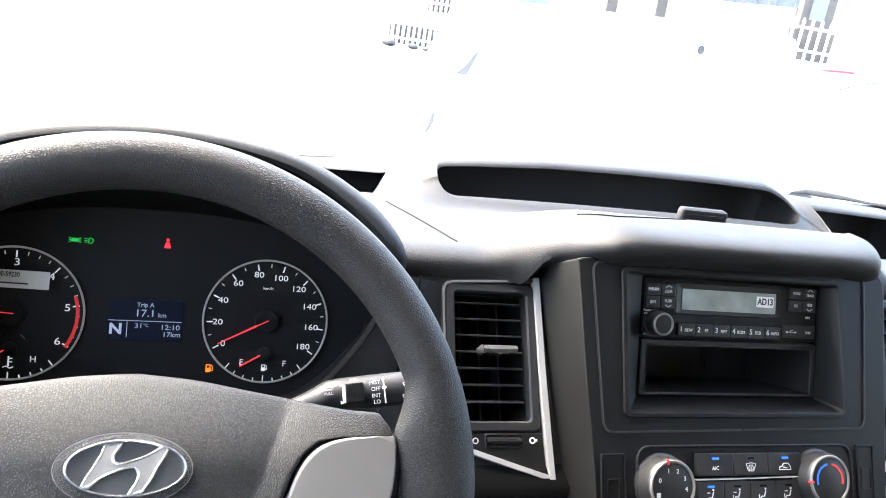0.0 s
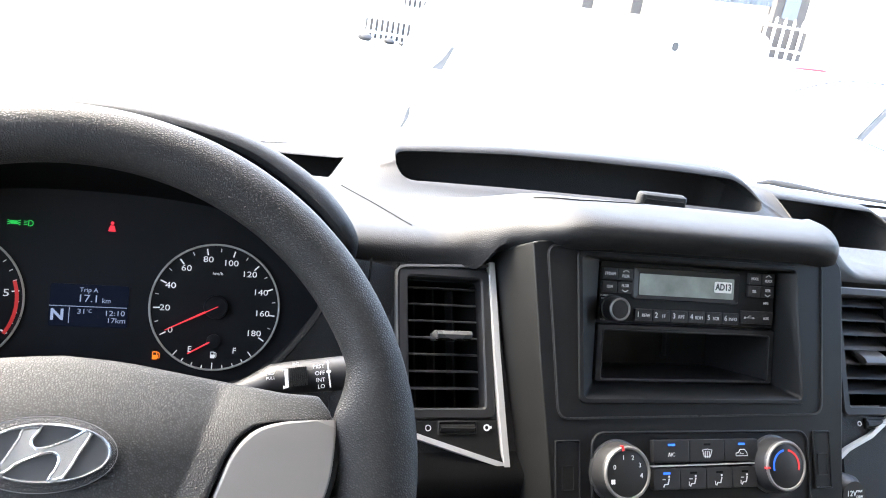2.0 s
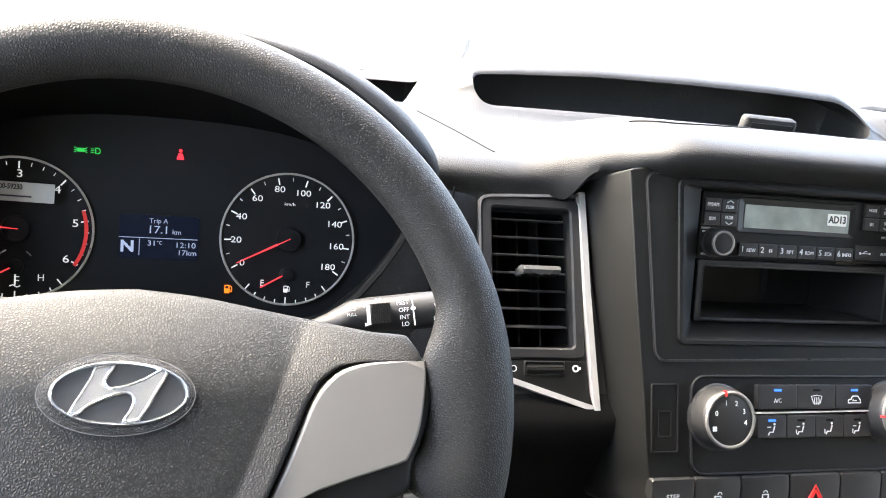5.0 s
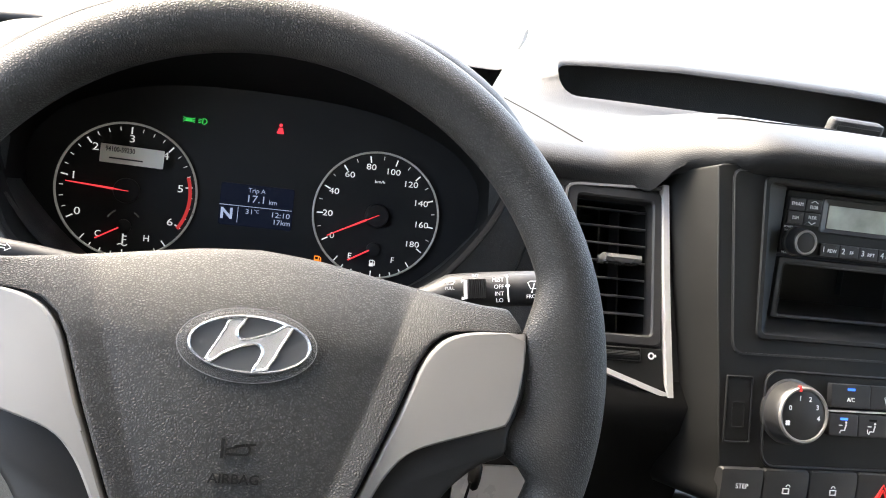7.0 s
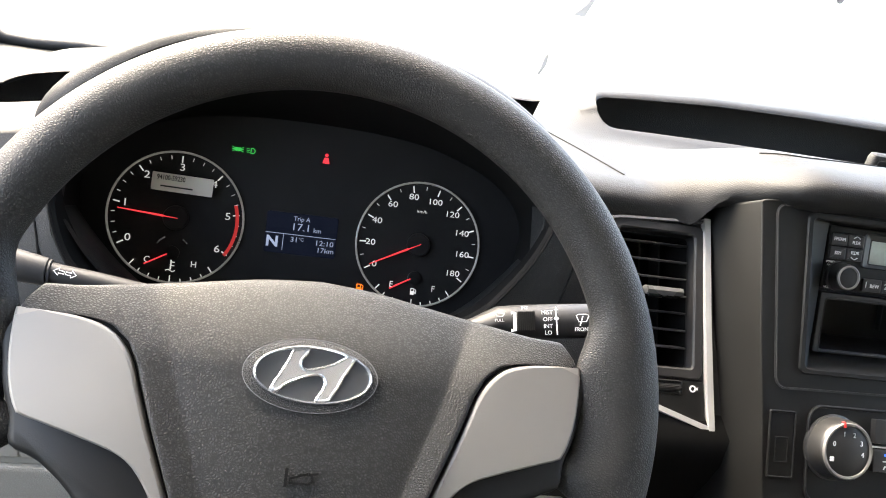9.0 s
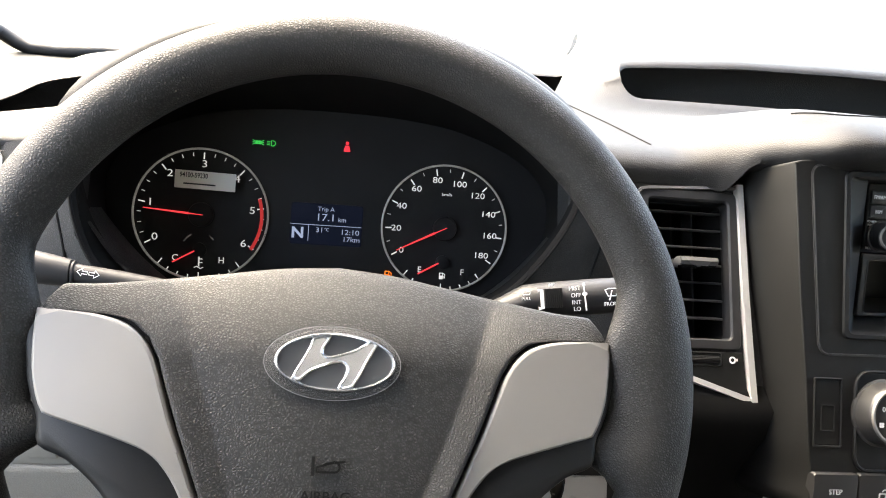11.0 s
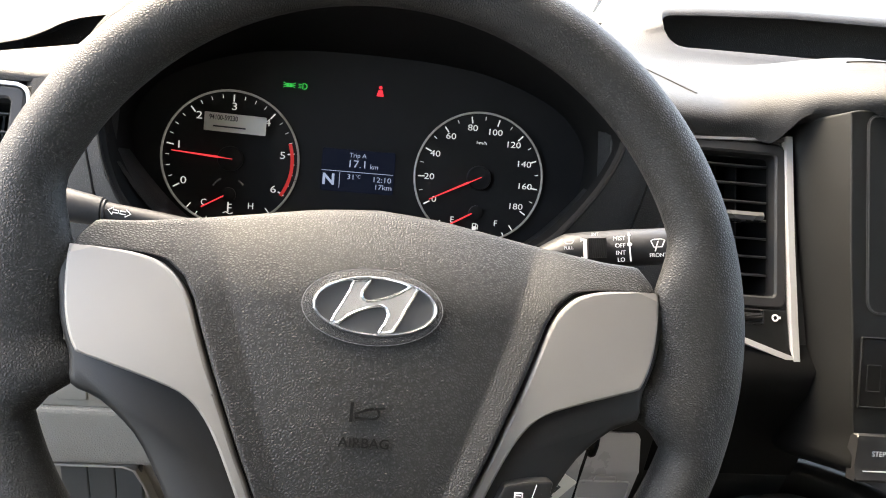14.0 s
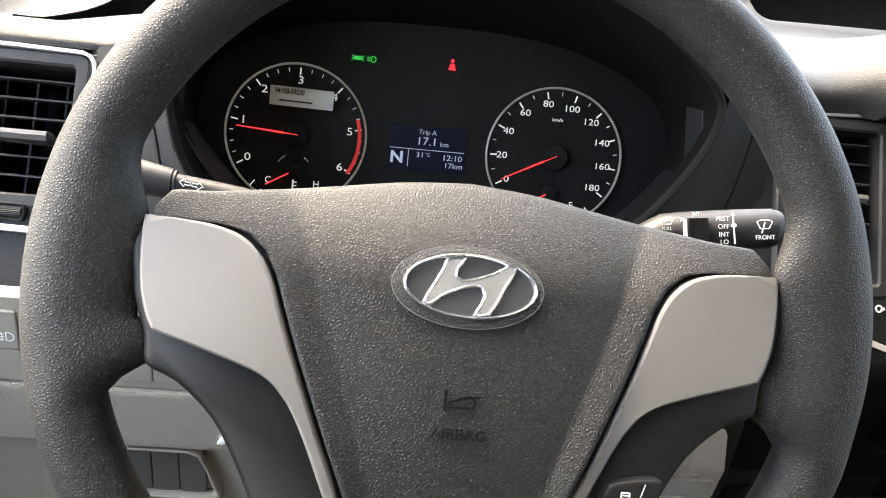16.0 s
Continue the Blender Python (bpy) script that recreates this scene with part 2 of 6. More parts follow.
def fillet(pts, r, n=8):
    """A polygon with its corners rounded off."""
    out = []
    for i, p in enumerate(pts):
        p, a, b = Vector(p), Vector(pts[i - 1]), Vector(pts[(i + 1) % len(pts)])
        u, v = p + (a - p).normalized() * r, p + (b - p).normalized() * r
        out += [tuple(u * (1 - k / n) ** 2 + p * 2 * (k / n) * (1 - k / n) + v * (k / n) ** 2) for k in range(n + 1)]
    return out


def slab(bm, pts, c0, c1, bev=0.0, steps=2):
    """A plate with an outline, from c0 up to c1, with rounded upper edges."""
    pts = ccw(list(pts))
    rings = [[(x, y, c0) for x, y in pts]]
    if bev > 0:
        for k in range(steps + 1):
            a = math.pi / 2 * k / steps
            rings.append([(x, y, c1 - bev + bev * math.sin(a)) for x, y in inset(pts, bev * (1 - math.cos(a)))])
        rings.append([(x, y, c1) for x, y in inset(pts, bev * 1.25)])
    else:
        rings.append([(x, y, c1) for x, y in pts])
    loft(bm, rings)
    return bm


def plate(pts, c0, c1, bev=0.0):
    return slab(bmesh.new(), pts, c0, c1, bev)


def frame_ring(bm, outer, inner, c0, c1, bev=0.0008):
    """A frame between two outlines of equal count."""
    oi, ii = inset(outer, bev), inset(inner, -bev)
    rings = [[(x, y, c0) for x, y in outer], [(x, y, c1 - bev) for x, y in outer], [(x, y, c1) for x, y in oi],
             [(x, y, c1) for x, y in ii], [(x, y, c1 - bev) for x, y in inner], [(x, y, c0) for x, y in inner]]
    loft(bm, rings, closed=True)
    return bm


def turned(bm, profile, n=40, cx=0.0, cy=0.0, knurl=0.0, teeth=0):
    """A body of revolution about c: profile of (radius, c); knurl: depth of teeth where the radius is flagged."""
    rings = []
    for row in profile:
        r, c = row[:2]
        k = knurl if len(row) > 2 else 0
        rings.append([(cx + (r - (k if i % 2 else 0)) * math.cos(2 * math.pi * i / n),
                       cy + (r - (k if i % 2 else 0)) * math.sin(2 * math.pi * i / n), c) for i in range(n)])
    loft(bm, rings)
    return bm


def block(bm, x0, x1, y0, y1, z0, z1):
    loft(bm, [[(x0, y0, z), (x1, y0, z), (x1, y1, z), (x0, y1, z)] for z in (z0, z1)])
    return bm


def tube(bm, path, radius, n=10):
    """A round bar along a line of 3D points; radius may be a list."""
    rings = []
    up = Vector((0, 0, 1))
    for i, p in enumerate(path):
        d = (Vector(path[min(i + 1, len(path) - 1)]) - Vector(path[max(i - 1, 0)])).normalized()
        s = d.cross(up)
        s = (s if s.length > 1e-3 else d.cross(Vector((0, 1, 0)))).normalized()
        t = s.cross(d)
        r = radius[i] if isinstance(radius, (list, tuple)) else radius
        rings.append([tuple(Vector(p) + r * (math.cos(2 * math.pi * k / n) * s + math.sin(2 * math.pi * k / n) * t)) for k in range(n)])
    loft(bm, rings)
    return bm


def stroke(bm, pts, w, c0, c1, closed=False):
    """A flat raised line of width w along 2D points."""
    n = len(pts)
    L, R = [], []
    for i in range(n):
        a = Vector(pts[i - 1] if (i > 0 or closed) else pts[i])
        b = Vector(pts[(i + 1) % n] if (i < n - 1 or closed) else pts[i])
        d = (b - a).normalized()
        q = Vector((-d.y, d.x)) * w / 2
        L.append(tuple(Vector(pts[i]) + q)), R.append(tuple(Vector(pts[i]) - q))
    rings = [[(l[0], l[1], c0), (l[0], l[1], c1), (r[0], r[1], c1), (r[0], r[1], c0)] for l, r in zip(L, R)]
    loft(bm, rings, closed=closed)
    return bm


def arc(cx, cy, r, a0, a1, n=24):
    return [(cx + r * math.cos(radians(a0 + (a1 - a0) * i / n)), cy + r * math.sin(radians(a0 + (a1 - a0) * i / n))) for i in range(n + 1)]


def letters(bm, items, thick=0.0003):
    """Adds words to a bmesh: items of (text, x, y, height, c, align)."""
    for body, x, y, h, c, *rest in items:
        cu = bpy.data.curves.new("letters", "FONT")
        cu.body, cu.size, cu.extrude, cu.resolution_u = body, h / 0.70, thick / 2, 3
        cu.align_x, cu.align_y = (rest[0] if rest else "CENTER"), "CENTER"
        if len(rest) > 2:
            cu.offset = rest[2]
        ob = bpy.data.objects.new("letters", cu)
        scene.collection.objects.link(ob)
        me = bpy.data.meshes.new_from_object(ob.evaluated_get(bpy.context.evaluated_depsgraph_get()))
        wide = rest[1] if len(rest) > 1 else 1.0
        me.transform(Matrix.Translation((x, y, c)) @ Matrix.Diagonal((wide, 1, 1, 1)))
        bm.from_mesh(me)
        bpy.data.objects.remove(ob)
        bpy.data.curves.remove(cu)
        bpy.data.meshes.remove(me)
    return bm


def each_word(name, items, material, parent, label="", thick=0.0003, m=None):
    """One part for each word of a list of (text, x, y, height, c, ...)."""
    for it in items:
        ob = part(name, letters(bmesh.new(), [it], thick), material, parent, label)
        if m is not None:
            ob.matrix_local = m


def words(items, thick=0.0003):
    return letters(bmesh.new(), items, thick)


def step(a, b, x):
    t = min(1.0, max(0.0, (x - a) / (b - a)))
    return t * t * (3 - 2 * t)


def interp(x, table):
    for (x0, y0), (x1, y1) in zip(table, table[1:]):
        if x <= x1:
            return y0 + (y1 - y0) * min(1, max(0, (x - x0) / (x1 - x0)))
    return table[-1][1]


def soft(x, table, w=0.005):
    """The same line with its corners rounded off."""
    return sum(interp(x + d * w, table) for d in (-1.5, -1, -0.5, 0, 0.5, 1, 1.5)) / 7


I4 = Matrix.Identity(4)
COLUMN = frame_at(0.0012, 0.3905, 1.7317, 28.6)
WHEEL = COLUMN @ Matrix.Rotation(radians(-1.0), 4, "Z")
DIAL = frame_at(0.0, 0.6975, 1.6976, 19.5)
STACK = frame_at(0.4985, 0.538, 1.7517, 27.5)
RADIO = frame_at(0.496, 0.564, 1.7535, 19.0)
VENT = frame_at(0.2795, 0.581, 1.712, 34.0)


# ---- setting: ground and cab shell ----
bm = bmesh.new()
bmesh.ops.create_grid(bm, x_segments=24, y_segments=24, size=400)
ground = tagged(part("ground", bm, M_CONC), "pale sunlit concrete yard", "ground", kind="structure")

XL, XR, YB, YW = -0.50, 1.47, -0.75, 1.08      # cab: left and right doors, rear wall, foot of the windscreen
bm = block(bmesh.new(), XL - 0.06, XR + 0.06, YB - 0.06, 1.3, 0.9, 0.96)
floor = tagged(part("floor", bm, M_RUBBER), "dark rubber cab floor", "floor", kind="structure")
# Out of view; front edge and pale tone are set to brighten the wheel.
bm = block(bmesh.new(), XL - 0.06, XR + 0.06, YB - 0.06, 0.63, 2.56, 2.62)
roof = tagged(part("ceiling", bm, M_CLOTH), "pale grey cab headliner", "ceiling", kind="structure")
# Out of view; kept dark and windowless to hold back light from behind.
bm = block(bmesh.new(), XL - 0.06, XR + 0.06, YB - 0.06, YB, 0.96, 2.56)
tagged(part("wall_rear", bm, M_REAR), "dark grey rear cab wall", "wall", kind="structure")
# Openings lie out of view, cut to limit the light from behind.
for nm, x0, x1 in (("wall_left", XL - 0.06, XL), ("wall_right", XR, XR + 0.06)):
    bm = bmesh.new()
    sill = 1.66 if nm == "wall_left" else 1.68
    block(bm, x0, x1, YB, 0.66, 0.96, sill)
    block(bm, x0, x1, 0.66, 1.3, 0.96, 1.68)
    block(bm, x0, x1, YB, -0.20 if nm == "wall_left" else 0.12, sill, 2.56)
    block(bm, x0, x1, YB + 0.2, 0.64, 2.44, 2.56)
    # Unseen panel added to shade the dash's left end from the sun.
    if nm == "wall_left":
        block(bm, x0, x1, 0.62, 1.05, 1.682, 2.02)
    tagged(part(nm, bm, M_DOOR), "grey cab side wall, out of view, opening sized to shape light", "wall", kind="structure")
bm = block(bmesh.new(), XL, XR, 1.2, 1.3, 0.96, 1.70)
tagged(part("wall_front", bm, M_DEEP), "black bulkhead under the windscreen", "wall", kind="structure")
for nm, xa, xb in (("pillar_left", XL, -0.475), ("pillar_right", XR, 1.38)):
    bm = bmesh.new()
    w = 0.05
    tube(bm, [(xb, YW + 0.02, 1.72), (xb + (xa - xb) * 0.15, YW - 0.07, 1.86), (xa, 0.70, 2.40), (xa, 0.60, 2.58)], [0.028, 0.026, 0.03, 0.035], 12)
    tagged(part(nm, bm, M_DEEP), "black windscreen pillar trim", "pillar", kind="structure")
glass_pts = [(-0.40, YW + 0.03, 1.73), (1.38, YW + 0.03, 1.73), (XR, 0.62, 2.575), (XL, 0.62, 2.575)]
bm = bmesh.new()
bm.faces.new([bm.verts.new(p) for p in glass_pts])
screen = tagged(part("window_1", bm, M_GLASS, facing=(0, -1, 0)), "clear raked windscreen glass", "window", kind="structure")
screen.visible_shadow = False
bm = bmesh.new()
tube(bm, [(-0.47, YW - 0.10, 1.83), (-0.425, YW - 0.05, 1.785), (-0.396, YW - 0.02, 1.760), (-0.378, YW - 0.02, 1.749), (-0.363, YW - 0.02, 1.7425), (-0.334, YW - 0.02, 1.742), (-0.283, YW - 0.015, 1.745), (0.0, YW, 1.745), (0.4, YW, 1.747), (1.2, YW, 1.747), (1.38, YW - 0.02, 1.765)], 0.0085, 10)
tagged(part("trim", bm, M_RUBBER), "black rubber windscreen seal", "trim", kind="structure")


# ---- dashboard ----
def base(x):
    """Height of the plain deck."""
    return soft(x, [(-0.5, 1.761), (-0.3, 1.763), (-0.22, 1.778), (-0.15, 1.796), (0.2, 1.798), (0.7, 1.797), (0.8, 1.791), (1.5, 1.787)])


def gap(x):
    """The stretch left open for the instruments, 0 to 1."""
    return step(-0.192, -0.178, x) * (1 - step(0.178, 0.192, x))


def front(x):
    """How far the rounded front edge stands out towards the seats."""
    y = soft(x, [(0.0, 0.623), (0.282, 0.623), (0.297, 0.619), (0.310, 0.611), (0.325, 0.597), (0.340, 0.575), (0.355, 0.561), (0.375, 0.555), (0.5, 0.552), (0.60, 0.554), (0.622, 0.557), (0.634, 0.564), (0.690, 0.620), (0.71, 0.623)], 0.003)
    return y + 0.13 * gap(x)


def foot(x):
    """Height of the lower edge of the front."""
    left = 1.768 + 0.008 * step(-0.2, 0.2, x)
    return soft(x, [(0.0, left), (0.276, left), (0.307, left), (0.3135, 1.798), (0.325, 1.811), (0.338, 1.8205), (0.350, 1.8265), (0.36, 1.829), (0.40, 1.833), (0.5, 1.8355), (0.60, 1.8345), (0.622, 1.831), (0.634, 1.825), (0.66, 1.806), (0.69, 1.788), (0.71, 1.785)], 0.003)


def hump(x, y):
    """The raised hood over the console, 0 to 1."""
    return step(-0.012, 0.085, x - 0.30 + (y - 0.56) * 0.25) * (1 - step(0.65, 0.72, x - (y - 0.62) * 0.6)) * (1 - step(0.605, 0.79, y))


def ridge(x):
    """Height of the rim behind the trays."""
    return soft(x, [(-0.5, 1.742), (-0.335, 1.745), (-0.30, 1.755), (-0.283, 1.763), (-0.268, 1.772), (-0.254, 1.777), (-0.23, 1.782), (-0.15, 1.795), (0.0, 1.800), (0.232, 1.803), (0.25, 1.812), (0.28, 1.829), (0.325, 1.834),
                    (0.417, 1.8415), (0.524, 1.845), (0.64, 1.8465), (0.722, 1.845), (0.745, 1.838), (0.770, 1.820), (0.785, 1.817), (0.80, 1.824), (0.965, 1.818), (1.0, 1.80), (1.06, 1.787), (1.5, 1.785)], 0.004)


def mouth(x):
    """The trays' openings: the near lip, the far lip and how far they are open, 0 to 1."""
    near = interp(x, [(-0.34, 0.70), (-0.2, 0.70), (-0.15, 0.80), (0.205, 0.80), (0.236, 0.884), (0.245, 0.86), (0.26, 0.797), (0.74, 0.797), (0.775, 0.797), (0.79, 0.735), (1.0, 0.735)])
    far = interp(x, [(-0.34, 0.785), (-0.2, 0.80), (-0.1, 0.88), (0.235, 0.888), (0.262, 0.848), (0.735, 0.845), (0.775, 0.845), (1.0, 0.848)])
    if x < 0.255:
        w = step(-0.345, -0.32, x) * (1 - step(0.2365, 0.2385, x))
    elif x < 0.78:
        w = max(0.0, 1 - (max(0.0, 0.299 - x) / 0.020) ** 3) ** 0.4 * math.sqrt(max(0.0, 1 - (max(0.0, x - 0.710) / 0.045) ** 2))
    else:
        w = step(0.7945, 0.7985, x) * (1 - step(0.962, 0.990, x))
    return near, far, w


def top(x, y):
    """Height of the upper side of the dashboard, with no trays."""
    h = base(x)
    z = h + (1.8465 - h) * hump(x, y)
    k = step(-0.24, -0.15, x)
    z += (ridge(x) - h) * step(0.70 + 0.065 * k, 0.80 + 0.068 * k, y)
    return z + (1.738 - z) * step(0.895, 1.06, y)


dash = thing("dashboard", I4, "dark grey grained plastic dashboard with moulded top trays", "dashboard")
bm = bmesh.new()
xs = sorted([XL + 0.002 + i * 0.006 for i in range(int((XR - XL - 0.004) / 0.006) + 1)] + [0.2301 + 0.0011 * i for i in range(64)] + [0.3013 + 0.0013 * i for i in range(48)]
            + [0.6203 + 0.0023 * i for i in range(60)] + [0.7941 + 0.0007 * i for i in range(8)] + [-0.3465 + 0.0021 * i for i in range(60)])
rows = []
for x in xs:
    f, z0 = front(x), foot(x)
    deep = 0.032 + 0.002 * hump(x, 0.60)
    under = 0.004 + 0.020 * step(0.288, 0.335, x) * (1 - step(0.64, 0.69, x))
    y0 = f + deep
    zc = max(top(x, y0), z0 + 0.008)
    line = [(x, f + 0.07, z0 - under - 0.008), (x, f + 0.030, z0 - under), (x, f + 0.012, z0 - under * 0.6), (x, f + 0.004, z0 - under * 0.22)]
    for k in range(15):
        a = math.pi / 2 * k / 14
        line.append((x, f + deep * (1 - math.cos(a)), z0 + (zc - z0) * math.sin(a) ** 0.55))
    near, far, w = mouth(x)
    near = max(near, y0 + 0.02)
    yc = (near + far) / 2
    yl, yu = yc + (near - yc) * w, yc + (far - yc) * w
    zl, zu, zm = top(x, yl), top(x, yu) - 0.002 * w, top(x, yc)
    w3 = w ** 0.35
    for k in range(1, 25):
        y = y0 + (yl - y0) * k / 24
        line.append((x, y, max(top(x, y), zc if k < 3 else 0)))
    # inside of the tray, running back under its rim
    low = min(zl, zm) - 0.062 * w3
    line += [(x, yl + 0.002 * w, zl - 0.0012 * w), (x, yl + 0.0035 * w, zl - 0.006 * w), (x, yl + 0.006 * w3, zl + (low - zl) * 0.9), (x, yl + 0.012 * w3, low), (x, yu + 0.045 * w3, low),
             (x, yu + 0.055 * w3, low + 0.01 * w3), (x, yu + 0.05 * w3, zu - 0.008 * w), (x, yu + 0.02 * w3, zu - 0.004 * w), (x, yu + 0.004 * w, zu - 0.0016 * w), (x, yu, zu)]
    for d in (0.0015, 0.004, 0.009):
        line.append((x, yu + d, zu + (top(x, yu + 0.012) - zu) * math.sin(math.pi / 2 * d / 0.012) ** 0.6))
    for k in range(22):
        y = yu + 0.012 + (1.075 - yu - 0.012) * k / 21
        line.append((x, y, top(x, y)))
    rows.append(line)
loft(bm, rows, wrap=False)
bmesh.ops.remove_doubles(bm, verts=bm.verts[:], dist=1e-6)
part("upper_shell", bm, M_DASH, dash, sharp=60)

# seams of the panel beside the instruments and along the hood
for ends in ([(0.213, 0.775), (0.234, 0.7185), (0.2515, 0.664), (0.254, 0.6585)], [(0.350, 0.628), (0.371, 0.610), (0.401, 0.614), (0.44, 0.622), (0.46, 0.627)]):
    pts = smooth(ends, 5, False)
    bm = bmesh.new()
    tube(bm, [(x, y, top(x, y) + 0.0002) for x, y in pts], 0.0007, 6)
    part("seam", bm, M_DEEP, dash)
# raised tab at the edge of the long tray
bm = bmesh.new()
slab(bm, rrect(0.051, 0.012, 0.004), 0, 0.016, 0.004)
tab = part("tab", bm, M_DASH, dash, "moulded tray tab")
tab.matrix_world = Matrix.Translation((0.4955, 0.655, 1.8345)) @ Euler((radians(6), 0, radians(-2))).to_matrix().to_4x4()
bm = plate(rrect(0.042, 0.008, 0.002, 0, 0.0035), 0.0, 0.0006, 0.0003)
face = part("tab_face", bm, M_DASH, tab)
face.matrix_local = Matrix.Translation((0, -0.0062, 0.004)) @ Matrix.Rotation(radians(90), 4, "X")


def face_panel(name, m, outer, hole, c0, c1, material, parent, r=0.004):
    bm = bmesh.new()
    (ox, oy, ow, oh), (hx, hy, hw, hh) = outer, hole
    frame_ring(bm, rrect(ow, oh, 0.001, ox, oy), rrect(hw, hh, r, hx, hy), c0, c1)
    ob = part(name, bm, material, parent)
    ob.matrix_world = m
    return ob


def quad_rect(x0, x1, y0, y1):
    return ((x0 + x1) / 2, (y0 + y1) / 2, x1 - x0, y1 - y0)


face_panel("fascia", VENT, quad_rect(-0.10, 0.062, -0.105, 0.084), quad_rect(-0.0415, 0.0375, -0.0505, 0.0705), -0.03, 0.0, M_DASH, dash)
LVENT = frame_at(-0.283, 0.58, 1.71, 34.0)
face_panel("fascia", LVENT, quad_rect(-0.2, 0.10, -0.10, 0.068), quad_rect(-0.042, 0.042, -0.033, 0.062), -0.03, 0.0, M_DASH, dash)
RVENT = frame_at(0.732, 0.575, 1.71, 30.0)
face_panel("fascia", RVENT, quad_rect(-0.044, 0.70, -0.13, 0.081), quad_rect(-0.036, 0.042, -0.042, 0.078), -0.03, 0.0, M_DASH, dash)


# ---- air vents ----
def air_vent(m, x0, x1, y0, y1, slats, first, pitch, tab_at, foot_at, mirror, label, tip=0.18):
    v = thing("air_vent", m, label, "air vent", "dashboard air vents")
    cx, cy, w, h = quad_rect(x0, x1, y0, y1)
    bm = bmesh.new()
    frame_ring(bm, rrect(w + 0.009, h + 0.009, 0.007, cx, cy), rrect(w - 0.009, h - 0.009, 0.003, cx, cy), -0.012, 0.003, 0.0015)
    part("vent_frame", bm, M_STALK, v)
    bm = bmesh.new()
    loft(bm, [[(x, y, -0.06) for x, y in rrect(w - 0.012, h - 0.012, 0.003, cx, cy)], [(x, y, -0.008) for x, y in rrect(w - 0.012, h - 0.012, 0.003, cx, cy)]], caps=False)
    bm.faces.new([bm.verts.new((x, y, -0.06)) for x, y in rrect(w - 0.012, h - 0.012, 0.003, cx, cy)])
    part("duct", bm, M_DEEP, v)
    for k in range(slats):
        y = first - pitch * k
        bm = bmesh.new()
        sec = [(-0.012, 0.0009), (0.0, 0.0010), (0.0014, 0.0004), (0.0014, -0.0003), (0.0, -0.0008), (-0.012, -0.0009), (-0.018, -0.0006), (-0.018, 0.0005)]
        loft(bm, [[(x, y + q - p * tip, p * (1 if tip < 0.5 else 0.75) - 0.006) for p, q in sec] for x in (x0 + 0.007, x1 - 0.007)])
        part("slat", bm, M_STALK, v)
    for k in range(3):
        x = x0 + w * (0.27 + 0.24 * k)
        bm = bmesh.new()
        block(bm, x - 0.0008, x + 0.0008, y0 + 0.006, y1 - 0.006, -0.05, -0.032)
        part("vane", bm, M_STALK, v)
    bm = bmesh.new()
    sec = [(-0.006, 0.003), (0.006, 0.0042), (0.012, 0.003), (0.013, 0.0), (0.011, -0.003), (0.002, -0.0036), (-0.006, -0.003)]
    drop = max(0.0, tip - 0.2)
    loft(bm, [[(tab_at[0] + u * 0.0165, tab_at[1] + q * sc - (p + 0.006) * drop * 1.3, p * sc - 0.004) for p, q in sec] for u, sc in ((-1, 0.6), (-0.93, 1), (0.93, 1), (1, 0.6))])
    part("tab", bm, M_TAB if drop == 0 else M_KEYCAP, v, "sliding tab")
    # thumb wheel under the slats
    tx, ty = foot_at
    bm = bmesh.new()
    frame_ring(bm, rrect(0.034, 0.0115, 0.002, tx, ty), rrect(0.0305, 0.0082, 0.001, tx, ty), -0.004, 0.0035)
    part("wheel_bezel", bm, M_STACK, v)
    bm = bmesh.new()
    n = 14
    sec = [(-0.0039 + 0.0078 * i / n, 0.0006 + 0.0040 * math.sin(math.pi * i / n) + (0.0006 if i % 2 else 0)) for i in range(n + 1)]
    loft(bm, [[(x, ty + q, c) for q, c in sec] + [(x, ty + 0.0039, -0.004), (x, ty - 0.0039, -0.004)] for x in (tx - 0.015, tx + 0.015)])
    part("thumb_wheel", bm, M_BLACK, v)
    bm = bmesh.new()
    stroke(bm, oval(0.0022, 0.0022, tx - mirror * 0.0252, ty, 20), 0.0007, 0.0026, 0.0032, True)
    part("open_mark", bm, M_LETTER, v)
    bm = bmesh.new()
    stroke(bm, oval(0.0022, 0.0022, tx + mirror * 0.0258, ty, 20), 0.0012, 0.0026, 0.0032, True)
    block(bm, tx + mirror * 0.0258 + 0.0015, tx + mirror * 0.0258 + 0.0042, ty - 0.0008, ty + 0.0012, 0.0026, 0.0032)
    part("shut_mark", bm, M_LETTER, v)
    return v


mid = air_vent(VENT, -0.0395, 0.0355, -0.0490, 0.0690, 7, 0.0565, 0.01417, (0.0035, 0.0150), (0.0055, -0.0605), 1, "black upright air vent with thin slats beside the console")
left = air_vent(LVENT, -0.042, 0.042, -0.033, 0.062, 6, 0.0485, 0.0129, (0.011, 0.009), (0.0, -0.0405), -1, "black air vent with silver surround beside the driver's door")
right = air_vent(RVENT, -0.036, 0.042, -0.042, 0.078, 7, 0.0645, 0.0147, (0.004, 0.018), (0.003, -0.054), 1, "black air vent with thick slats beyond the console", 0.7)


